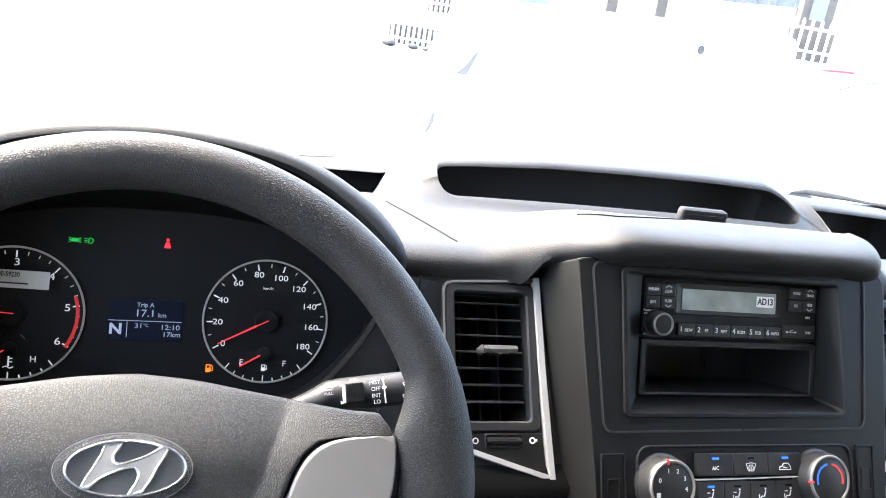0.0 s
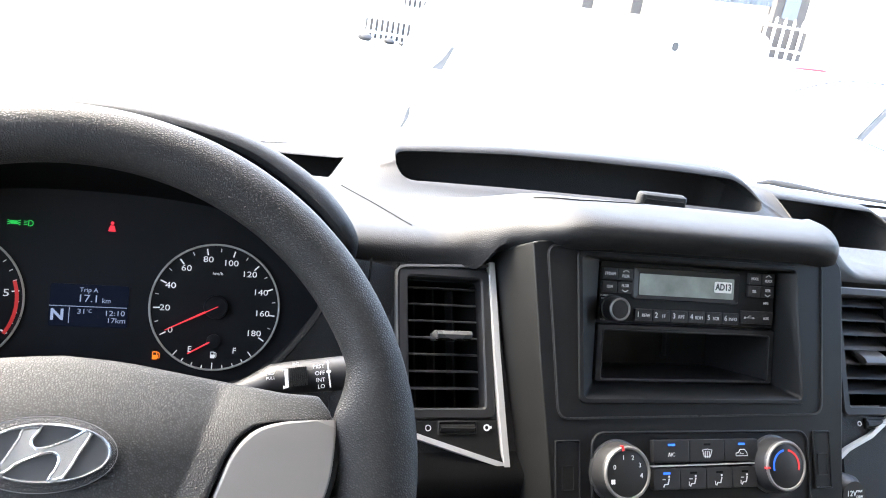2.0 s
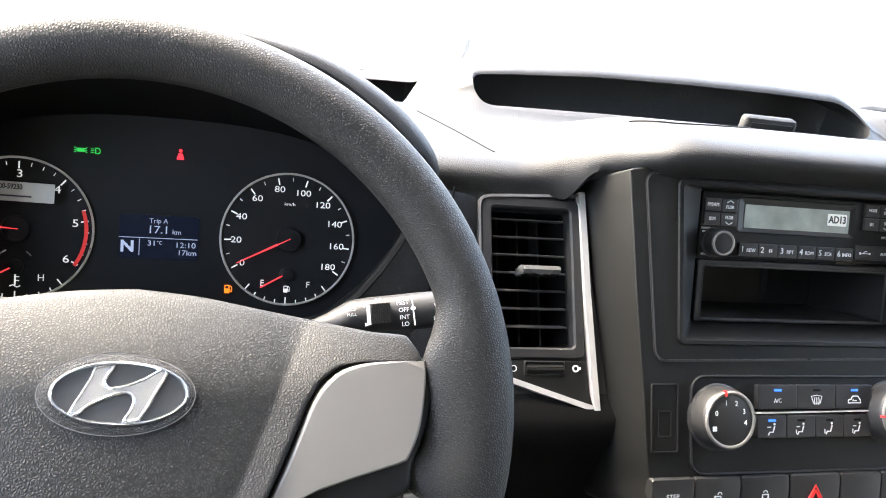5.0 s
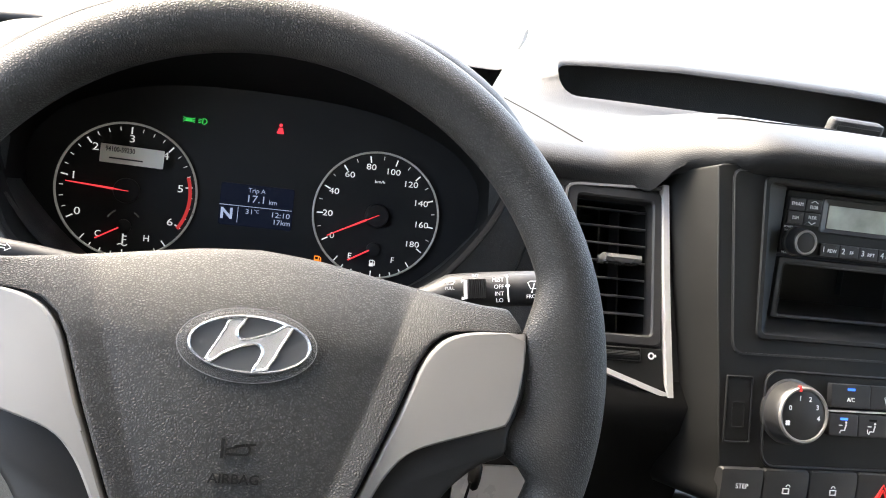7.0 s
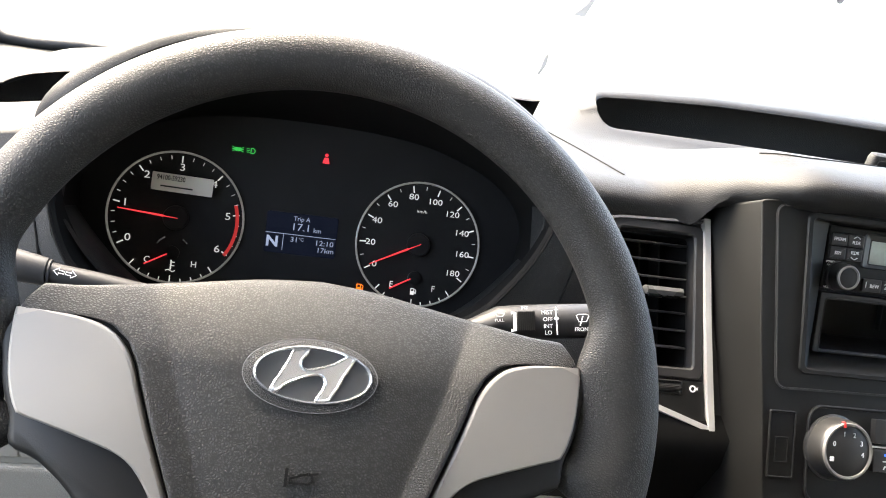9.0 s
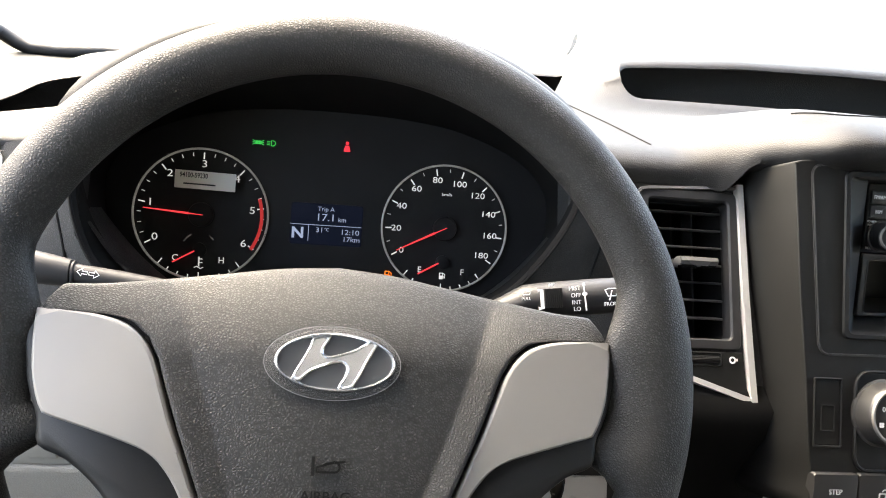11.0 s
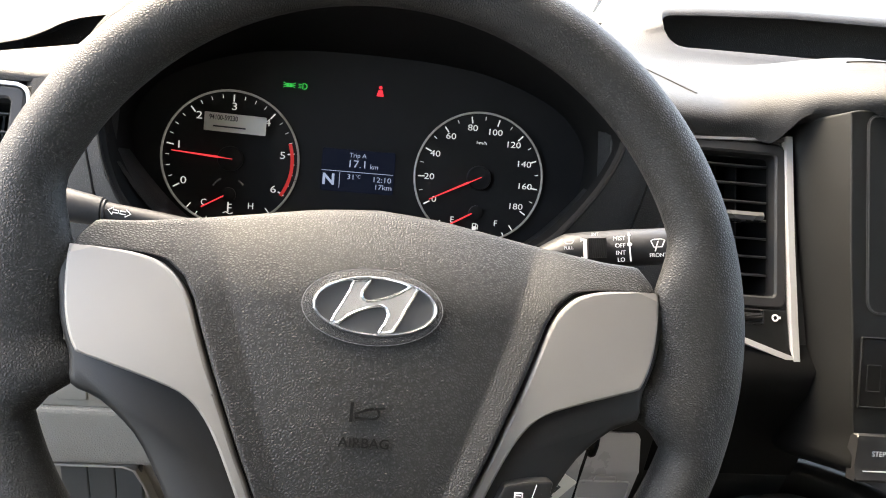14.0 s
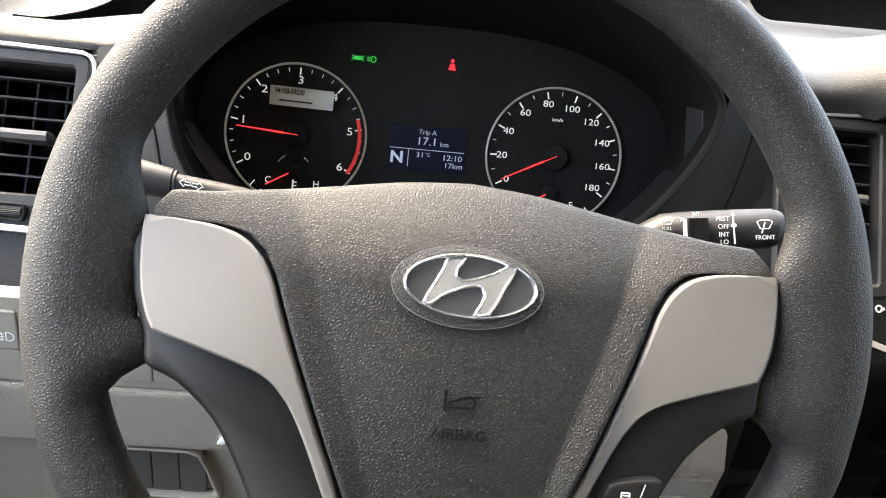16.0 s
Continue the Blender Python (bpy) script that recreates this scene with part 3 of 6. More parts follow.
def strip(pts, w, c0, c1, parent, name="trim", material=None):
    bm = bmesh.new()
    n = len(pts)
    rings = []
    for i in range(n):
        a, b = Vector(pts[max(i - 1, 0)]), Vector(pts[min(i + 1, n - 1)])
        d = (b - a).normalized()
        q = Vector((-d.y, d.x)) * w / 2
        p = Vector(pts[i])
        rings.append([(*(p + q), c0), (*(p + q * 0.8), c1), (*(p - q * 0.8), c1), (*(p - q), c0)])
    loft(bm, rings)
    return part(name, bm, material or M_TRIM, parent, "satin silver trim strip")


strip([(0.0405, 0.0795), (0.0425, 0.0), (0.0452, -0.06), (0.0470, -0.0925)], 0.0064, -0.002, 0.006, mid)
strip([(0.0490, -0.0925), (0.03, -0.0865), (0.0, -0.0767), (-0.03, -0.0668), (-0.07, -0.054)], 0.0052, -0.002, 0.0055, mid)
strip([(0.0375, 0.0768), (0.0, 0.0748), (-0.036, 0.0728), (-0.0415, 0.0715), (-0.0445, 0.0685), (-0.0455, 0.063), (-0.0455, 0.0), (-0.0450, -0.054)], 0.0026, -0.002, 0.0042, mid, material=M_TRIMGREY)
bm = plate(ccw([(-0.05, -0.0545), (0.041, -0.0545), (0.0435, -0.0885), (0.0, -0.0745), (-0.05, -0.058)]), -0.002, 0.0025, 0.001)
part("lower_panel", bm, M_STACK, mid)
strip([(0.0495, 0.0), (0.0495, 0.056), (0.0485, 0.0615), (0.0455, 0.0658), (0.041, 0.0675), (0.0, 0.0685), (-0.06, 0.069)], 0.0028, -0.002, 0.0045, left)
strip([(0.044, -0.052), (0.0, -0.051), (-0.06, -0.050)], 0.005, -0.002, 0.005, left)
strip([(-0.07, -0.098), (-0.040, -0.078), (-0.01, -0.066), (0.03, -0.040), (0.046, -0.022), (0.047, 0.07)], 0.005, -0.002, 0.005, right)


# ---- instrument cluster and its hood ----
HALF = [(0, 0.127), (0.055, 0.122), (0.1, 0.108), (0.14, 0.079), (0.166, 0.055), (0.1735, 0.038), (0.1645, 0.012), (0.147, -0.0147), (0.1264, -0.037), (0.10, -0.050), (0.05, -0.055), (0, -0.056)]


def mirror_outline(half, n=4):
    """A closed outline from its right half, top to bottom."""
    pts = half + [(-x, y) for x, y in half[-2:0:-1]]
    return ccw(smooth(pts, n))


hood = thing("instrument_hood", DIAL, "dark grained hood arching over the instrument cluster", "instrument hood")
def wider(x, y):
    """The opening runs out further beside the driver's door."""
    return x - 0.028 * step(0.05, -0.05, y) * step(-0.03, -0.10, x)


open_ = [(wider(x, y), y) for x, y in mirror_outline(HALF)]
inner = mirror_outline([(0, 0.092), (0.06, 0.09), (0.11, 0.082), (0.16, 0.062), (0.186, 0.035), (0.19, 0.005), (0.18, -0.03), (0.155, -0.06), (0.12, -0.078), (0.08, -0.088), (0.04, -0.09), (0, -0.09)])


def ring(pts, d, c):
    return [(x, y, c) for x, y in inset(pts, d)]


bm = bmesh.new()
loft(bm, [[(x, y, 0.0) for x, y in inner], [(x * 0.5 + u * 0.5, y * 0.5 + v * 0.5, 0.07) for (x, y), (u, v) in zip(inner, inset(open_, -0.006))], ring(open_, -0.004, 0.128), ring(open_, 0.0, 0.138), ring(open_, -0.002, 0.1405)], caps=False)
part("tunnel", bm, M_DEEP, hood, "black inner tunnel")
bm = bmesh.new()
loft(bm, [ring(open_, -0.0016, 0.134), ring(open_, -0.0022, 0.1418), ring(open_, -0.0034, 0.1424), ring(open_, -0.0046, 0.1412), ring(open_, -0.0052, 0.130)], caps=False)
part("lip", bm, M_DEEP, hood, "smooth black lip")
brim = mirror_outline([(0, 0.1525), (0.06, 0.148), (0.113, 0.136), (0.163, 0.109), (0.193, 0.077), (0.203, 0.055), (0.195, 0.02), (0.17, -0.015), (0.14, -0.045), (0.11, -0.062), (0.055, -0.07), (0, -0.07)])


def between(u, c, sx=1.0, dy=0.0):
    """A loop between the opening and the brim; low down it lies behind the cheeks."""
    return [((x + (p - x) * u) * sx, y + (q - y) * u + dy, c - 0.03 * (1 - step(0.03, 0.06, y))) for (x, y), (p, q) in zip(open_, brim)]


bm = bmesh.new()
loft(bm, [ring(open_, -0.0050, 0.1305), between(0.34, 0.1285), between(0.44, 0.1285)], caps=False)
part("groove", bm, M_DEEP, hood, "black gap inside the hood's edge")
bm = bmesh.new()
loft(bm, [between(0.42, 0.126), between(0.43, 0.137), between(0.50, 0.1405), between(0.66, 0.1395), between(0.84, 0.130), between(0.95, 0.117), between(1.0, 0.10), between(1.0, 0.05, 1.01, -0.006), between(1.0, 0.0, 1.02, -0.025), between(1.0, -0.06, 1.04, -0.055)], caps=False)
part("outer_skin", bm, M_DASH, hood, sharp=60)
# grained cheek between the hood and the vents
for s, nm in ((1, "cheek"), (-1, "cheek")):
    bm = bmesh.new()
    edge = [(wider(s * x, y), y) for x, y in [(0.1815, 0.050), (0.1785, 0.036), (0.1695, 0.0105), (0.152, -0.0165), (0.1315, -0.0395), (0.1055, -0.0535)]]
    far = [(s * x, y) for x, y in [(0.24, 0.043), (0.242, 0.030), (0.244, 0.0), (0.246, -0.03), (0.25, -0.06), (0.25, -0.10)]]
    loft(bm, [[(x, y, 0.1385) for x, y in edge], [(x * 0.5 + u * 0.5, y * 0.5 + v * 0.5, 0.122) for (x, y), (u, v) in zip(edge, far)], [(x, y, 0.088 + 0.02 * k / 5) for k, (x, y) in enumerate(far)]], wrap=False)
    part(nm, bm, M_DASH, hood, sharp=60)
    bm = bmesh.new()
    ln = [(0.205, 0.05, 0.1302), (0.203, 0.02, 0.1285), (0.195, -0.015, 0.1285), (0.183, -0.05, 0.1285)] if s > 0 else [(-0.190, 0.035, 0.1345), (-0.1865, 0.0, 0.1340), (-0.1825, -0.02, 0.1340), (-0.178, -0.045, 0.1340)]
    ln = smooth(ln, 5, False)
    tube(bm, ln, 0.0009, 6)
    part("seam", bm, M_DEEP, hood)

cluster = thing("instrument_cluster", DIAL, "black lit instrument cluster with two round dials", "instrument cluster")
part("face", plate(inset(inner, -0.004), -0.012, -0.002), M_CLUSTER, cluster)


def dial(cx, cy, r, marks, numerals, a0, a1, needle, name, major=2):
    """A round gauge: ring, ticks, numbers and needle; angles in degrees, clockwise from a0 to a1."""
    d = part(name, plate(oval(r - 0.001, r - 0.001, cx, cy, 64), -0.003, -0.0005), M_CLUSTER, cluster)
    bm = bmesh.new()
    prof = [(r - 0.0012, 0), (r - 0.001, 0.0016), (r - 0.0004, 0.0022), (r + 0.0004, 0.0016), (r + 0.0006, 0)]
    loft(bm, [[(cx + p * math.cos(t), cy + p * math.sin(t), c) for p, c in prof] for t in [2 * math.pi * i / 72 for i in range(72)]], closed=True)
    part("ring", bm, M_RING, d, "thin silver ring")
    for k in range(marks + 1):
        a = radians(a0 + (a1 - a0) * k / marks)
        ln, w = (0.0056, 0.0011) if k % major == 0 else (0.0030, 0.0006)
        part("tick", stroke(bmesh.new(), [(cx + q * math.cos(a), cy + q * math.sin(a)) for q in (r - 0.0035 - ln, r - 0.0035)], w, -0.0004, 0.0), M_LIT, d)
    each_word("numeral", [(s, cx + x, cy + y, h * 0.92, 0.0, "CENTER", 1.25, 0.0) for s, x, y, h in numerals], M_LIT, d)
    bm = bmesh.new()
    a = radians(needle)
    ca, sa = math.cos(a), math.sin(a)
    n0, tip = -0.002, r - 0.009
    loft(bm, [[(cx + n0 * ca - 0.0011 * sa, cy + n0 * sa + 0.0011 * ca, 0.004), (cx + n0 * ca + 0.0011 * sa, cy + n0 * sa - 0.0011 * ca, 0.004), (cx + n0 * ca, cy + n0 * sa, 0.0055)],
              [(cx + tip * ca - 0.0004 * sa, cy + tip * sa + 0.0004 * ca, 0.004), (cx + tip * ca + 0.0004 * sa, cy + tip * sa - 0.0004 * ca, 0.004), (cx + tip * ca, cy + tip * sa, 0.0046)]])
    part("needle", bm, M_RED, d, "red pointer")
    part("hub", turned(bmesh.new(), [(0.0105, -0.0004), (0.0105, 0.003), (0.0098, 0.0046), (0.002, 0.005)], 32, cx, cy), M_CLUSTER, d)
    return d


def on_arc(r, deg):
    return r * math.cos(radians(deg)), r * math.sin(radians(deg))


TC, SC, DR = (-0.1115, -0.0035), (0.0983, -0.0022), 0.0561
tach = dial(*TC, DR, 24, [(str(k), *on_arc(0.0428, 209.5 - 40.3 * k), 0.0066) for k in range(7)], 210.5, 210.5 - 40.3 * 6, 176, "tachometer", 4)
spd = [(str(20 * k), 210 - 27 * k) for k in range(10)]
speedo = dial(*SC, DR, 18, [(s, *on_arc(0.0430 if len(s) < 3 else 0.0412, a), 0.0056) for s, a in spd] + [("km/h", 0.0, 0.030, 0.0028)], 209.5, -33.5, 207, "speedometer")
bm = bmesh.new()
stroke(bm, arc(*TC, 0.0506, 19, -33, 20), 0.0028, -0.0002, 0.0004)
part("red_zone", bm, M_REDBAND, tach)
for (cx, cy), lo, hi, mother, nd in ((TC, "C", "H", tach, 212), (SC, "E", "F", speedo, 210)):
    for k in range(9):
        a = radians(232 + 76 * k / 8)
        ln = 0.006 if k in (0, 4, 8) else 0.0032
        part("tick", stroke(bmesh.new(), [(cx + q * math.cos(a), cy + q * math.sin(a)) for q in (0.0555 - ln, 0.0555)], 0.0009, -0.0004, 0.0002), M_LIT, mother)
    each_word("gauge_letter", [(lo, cx - 0.0200, cy - 0.038, 0.0052, 0), (hi, cx + 0.0185, cy - 0.0385, 0.0052, 0)], M_LIT, mother)
    bm = bmesh.new()
    p0, p1 = (cx - 0.0035, cy - 0.031), (cx - 0.0215, cy - 0.0415)
    stroke(bm, [p0, p1], 0.0011, 0.002, 0.003)
    part("sub_needle", bm, M_RED, mother, "small red pointer")
    # Chrome arcs added in place of glints reflected off the cover film.
    for a0, a1 in ((118, 152), (38, 58)) if mother is tach else ():
        part("hub_glint", stroke(bmesh.new(), arc(cx, cy - 0.03, 0.0145, a0, a1, 8), 0.0012, 0.0, 0.0016), M_CHROME, mother, "chrome arc standing in for a glint")
    part("sub_hub", turned(bmesh.new(), [(0.006, 0), (0.006, 0.0022), (0.004, 0.003)], 24, cx, cy - 0.03), M_CLUSTER, mother)


def pump_icon(bm, x, y, s, c):
    frame_ring(bm, rrect(2.2 * s, 3.6 * s, 0.3 * s, x - 0.4 * s, y), rrect(1.4 * s, 1.2 * s, 0.2 * s, x - 0.4 * s, y + 0.8 * s), c - 0.0003, c, 0.00002)
    block(bm, x - 1.1 * s, x + 0.3 * s, y - 1.7 * s, y + 0.2 * s, c - 0.0003, c)
    stroke(bm, [(x + 0.8 * s, y + 1.6 * s), (x + 1.6 * s, y + 0.9 * s), (x + 1.6 * s, y - 1.2 * s), (x + 1.0 * s, y - 1.2 * s), (x + 0.9 * s, y)], 0.35 * s, c - 0.0003, c)


bm = bmesh.new()
pump_icon(bm, SC[0] + 0.0005, SC[1] - 0.0425, 0.0016, 0.0004)
part("pump_icon", bm, M_LIT, speedo)
bm = bmesh.new()
pump_icon(bm, 0.0505, -0.0462, 0.0019, 0.0004)
part("fuel_warning", bm, M_AMBER, cluster, "amber fuel warning light")
bm = bmesh.new()
stroke(bm, [(TC[0] + 0.0, TC[1] - 0.036), (TC[0], TC[1] - 0.0445)], 0.0012, 0, 0.0004)
stroke(bm, [(TC[0] - 0.004, TC[1] - 0.0455), (TC[0] - 0.0015, TC[1] - 0.0445), (TC[0] + 0.0015, TC[1] - 0.0462), (TC[0] + 0.004, TC[1] - 0.045)], 0.0008, 0, 0.0004)
stroke(bm, [(TC[0], TC[1] - 0.038), (TC[0] + 0.003, TC[1] - 0.038)], 0.0007, 0, 0.0004)
stroke(bm, [(TC[0], TC[1] - 0.041), (TC[0] + 0.003, TC[1] - 0.041)], 0.0007, 0, 0.0004)
part("coolant_icon", bm, M_LIT, tach)

lcd = part("trip_display", plate(rrect(0.062, 0.036, 0.002, -0.0055, -0.0055), -0.002, -0.0008), M_LCDBG, cluster, "dark blue lit trip display")
each_word("readout", [("Trip A", -0.0065, 0.0078, 0.0038, 0.0), ("17.1", -0.0065, 0.0004, 0.0062, 0.0, "CENTER", 1.15), ("km", 0.0078, -0.0008, 0.0040, 0.0),
            ("N", -0.0300, -0.0140, 0.0090, 0.0, "CENTER", 1.1, 0.0004), ("31", -0.0112, -0.0106, 0.0042, 0.0, "CENTER", 1.2), ("\u00b0C", -0.0052, -0.0100, 0.0028, 0.0), ("12:10", 0.0150, -0.0114, 0.0044, 0.0, "CENTER", 1.2), ("17km", 0.0165, -0.0176, 0.0042, 0.0, "CENTER", 1.15)], M_LCD, lcd)
bm = bmesh.new()
stroke(bm, [(-0.0365, -0.0062), (0.0245, -0.0062)], 0.0005, -0.0002, 0.0002)
stroke(bm, [(-0.0208, -0.007), (-0.0208, -0.0205)], 0.0005, -0.0002, 0.0002)
part("readout_line", bm, M_LCD, lcd)
bm = bmesh.new()
x, y = -0.0672, 0.0612
for sx in (-1, 1):
    stroke(bm, [(x + sx * 0.0012, y - 0.0015), (x + sx * 0.0012, y + 0.0015)], 0.0022, 0, 0.0004)
    for k in (-1, 0, 1):
        stroke(bm, [(x + sx * 0.0024, y + k * 0.0008), (x + sx * 0.0048, y + k * 0.002)], 0.0006, 0, 0.0004)
part("sidelight_signal", bm, M_GREEN, cluster, "green side light tell-tale")
bm = bmesh.new()
x = -0.055
stroke(bm, arc(x, y, 0.0022, -90, 90, 10) + [(x - 0.0012, y + 0.0022), (x - 0.0012, y - 0.0022)], 0.0007, 0, 0.0004, True)
for k in (-1, 0, 1):
    stroke(bm, [(x - 0.0022, y + k * 0.0014), (x - 0.0048, y + k * 0.0014)], 0.0005, 0, 0.0004)
part("headlight_signal", bm, M_GREEN, cluster, "green headlight tell-tale")
bm = bmesh.new()
slab(bm, oval(0.0014, 0.0014, 0.0082, 0.0662, 16), 0, 0.0004)
slab(bm, ccw([(0.0066, 0.0640), (0.0098, 0.0640), (0.0112, 0.0590), (0.0052, 0.0590)]), 0, 0.0004)
part("belt_warning", bm, M_REDLAMP, cluster, "red seat belt warning light")

sticker = thing("paper_sticker", DIAL @ Matrix.Translation((-0.1078, 0.0255, 0.011)) @ Matrix.Rotation(radians(-1.0), 4, "Z"), "cream paper part label stuck over the tachometer", "sticker")
part("paper", plate(rrect(0.0495, 0.0150, 0.0008), 0, 0.0003), M_PAPER, sticker)
bm = words([("94100-59230", -0.0095, 0.0036, 0.0040, 0.0004, "CENTER", 0.75, 0.0001)], 0.0002)
part("print", bm, M_INK, sticker)
bm = bmesh.new()
block(bm, -0.0175, 0.0085, -0.0040, -0.0028, 0.0002, 0.0005)
part("print_bar", bm, M_INK, sticker)


# ---- steering wheel ----
wheel = thing("steering_wheel", WHEEL, "dark grained steering wheel with satin silver spoke inserts", "steering wheel")
RIM, TUBE = 0.1787, 0.0158
bm = bmesh.new()
rings = []
for i in range(180):
    t = 2 * math.pi * i / 180
    ca, sa = math.cos(t), math.sin(t)
    deg = math.degrees(math.atan2(sa, abs(ca)))
    flare = step(23, 9, deg) * step(-18, -12.5, deg)
    ringp = []
    for k in range(20):
        u = 2 * math.pi * k / 20
        ru, rc = math.cos(u), math.sin(u)
        grow = (0.0178 + 0.0095 * step(-6, -9.5, deg)) * flare * (0.5 - 0.5 * ru) ** 1.5
        rad = RIM + TUBE * ru * (1.0 if ru > 0 else 1.05) - grow
        c = rc * (TUBE * 1.02) * (1 - 0.42 * flare * max(0, -ru)) + 0.003 * flare * max(0, -ru)
        ringp.append((rad * ca, rad * sa, c))
    rings.append(ringp)
loft(bm, rings, closed=True)
part("rim", bm, M_RIM, wheel, "grained rim", sharp=80)


def fold_at(b):
    """Where the raised side facets of the pad begin."""
    return 0.083 + (b - 0.047) * 0.375


def pad_c(a, b):
    """Height of the pad's surface."""
    c = 0.0195 - 0.2 * b - 0.9 * b * b - 1.1 * a * a
    c -= 2.6 * max(0, b - 0.012) ** 1.6
    out = max(0, abs(a) - fold_at(b))
    return c + 0.42 * out - 1.6 * out * out


pad_half = [(0, 0.0605), (0.03, 0.0580), (0.06, 0.0530), (0.09, 0.0480), (0.118, 0.0435), (0.1345, 0.0424), (0.1405, 0.0385), (0.1428, 0.0332), (0.138, 0.0315), (0.115, 0.0298), (0.1, 0.0262), (0.0905, 0.019),
            (0.0845, 0.009), (0.0795, -0.004), (0.0715, -0.0235), (0.0632, -0.0425), (0.0555, -0.060), (0.047, -0.0785), (0.039, -0.096), (0.028, -0.112), (0.012, -0.119), (0, -0.12)]
pad_arch = smooth([p for p in pad_half if p[1] > 0.033], 5, False)


# the surface as rows across, the upper ones following the arched top edge
def pad_top(a):
    return interp(abs(a), pad_arch) - 0.0605


def pad_width(b):
    if b > 0.0295:
        return interp(b, [(0.0295, 0.1375), (0.0312, 0.1405), (0.036, 0.1426), (0.048, 0.1415), (0.0605, 0.1360)])
    return interp(-b, [(-y, x) for x, y in pad_half[8:]])


levels = [0.0605, 0.0600, 0.0588, 0.0572] + [0.0555 - 0.0026 * k for k in range(10)] + [0.0295, 0.0289, 0.0283, 0.0269, 0.0255]
levels += [0.0233, 0.021] + [0.019 - 0.0025 * k for k in range(54)] + [-0.1165, -0.1178, -0.1190, -0.1194]
bm = bmesh.new()
grid = []
for j, lev in enumerate(levels):
    hw = pad_width(lev)
    fold = fold_at(lev)
    if fold > hw - 0.006:
        fold = hw - 0.006
    half = [(fold - 0.002) * k / 12 for k in range(13)] + [fold, fold + 0.0015]
    last = hw - 0.0025
    half += [fold + 0.0015 + (last - fold - 0.0015) * k / 8 for k in range(1, 9)] + [hw - 0.001, hw - 0.0003, hw]
    line = []
    for a in [-x for x in half[:0:-1]] + half:
        b = lev + pad_top(a) * min(1, max(0, (lev - 0.028) / 0.0325))
        e = hw - abs(a)
        d = min(e, (0.0605 - lev) * 0.8, (lev + 0.1194) * 0.8)
        drop = 0.0 if d > 0.0025 else 0.0030 * (1 - math.sqrt(max(0, 1 - (1 - d / 0.0025) ** 2)))
        line.append((a, b, pad_c(a, b) - drop))
    grid.append([(line[0][0], line[0][1], -0.02)] + line + [(line[-1][0], line[-1][1], -0.02)])
grid = [[(x, y, -0.02) for x, y, c in grid[0]]] + grid
loft(bm, grid, wrap=False)
part("airbag_pad", bm, M_PAD, wheel, "grained airbag cover", sharp=70)
tilt = Matrix.Translation((-0.0005, -0.0505, pad_c(0, -0.0505) + 0.0010)) @ Matrix.Rotation(math.atan(-0.2 + 1.8 * 0.045) * 1.0, 4, "X")
each_word("airbag_lettering", [("AIRBAG", 0, 0, 0.0044, 0, "CENTER", 1.08, 0.0001)], M_DEEP, wheel, "dark engraved lettering", 0.0006, tilt)
bm = bmesh.new()
stroke(bm, [(-0.0068, 0.0185), (-0.0068, 0.0095)], 0.0015, -0.0004, 0.0004)
stroke(bm, arc(0.0035, 0.0138, 0.0024, 90, -90, 10) + [(-0.005, 0.0114), (-0.005, 0.0135), (0.0035, 0.0162)], 0.0011, -0.0004, 0.0004, True)
stroke(bm, [(-0.001, 0.0152), (0.0085, 0.0165)], 0.0011, -0.0004, 0.0004)
part("airbag_symbol", bm, M_DEEP, wheel, "embossed airbag symbol").matrix_local = tilt

# silver inserts, with the thin strip that runs down beside the pad
ins_half = [(0.1445, 0.0300), (0.1432, 0.012), (0.1402, -0.0045), (0.1340, -0.0185), (0.127, -0.0208), (0.100, -0.0285), (0.084, -0.0345), (0.0745, -0.0435), (0.0665, -0.0565), (0.0545, -0.082), (0.045, -0.103), (0.041, -0.103), (0.0495, -0.0785),
            (0.058, -0.060), (0.0655, -0.0425), (0.0738, -0.0235), (0.0815, -0.004), (0.0865, 0.0085), (0.0925, 0.0175), (0.1015, 0.0245), (0.1155, 0.0283), (0.136, 0.0298)]
ins_outer = smooth([(0.1444, 0.0297)] + ins_half[1:11], 5, False)
ins_inner = smooth(ins_half[:10:-1], 5, False)


def along(line, f):
    """The point at a fraction of a line's length."""
    vs = [Vector(p) for p in line]
    lens = [(b - a).length for a, b in zip(vs, vs[1:])]
    left = f * sum(lens)
    for a, b, l in zip(vs, vs[1:], lens):
        if left <= l:
            return a.lerp(b, left / l)
        left -= l
    return vs[-1]


def ins_c(x, y):
    return 0.0172 - 0.19 * y - 0.9 * y * y - 0.30 * max(0, abs(x) - 0.085) ** 1.6


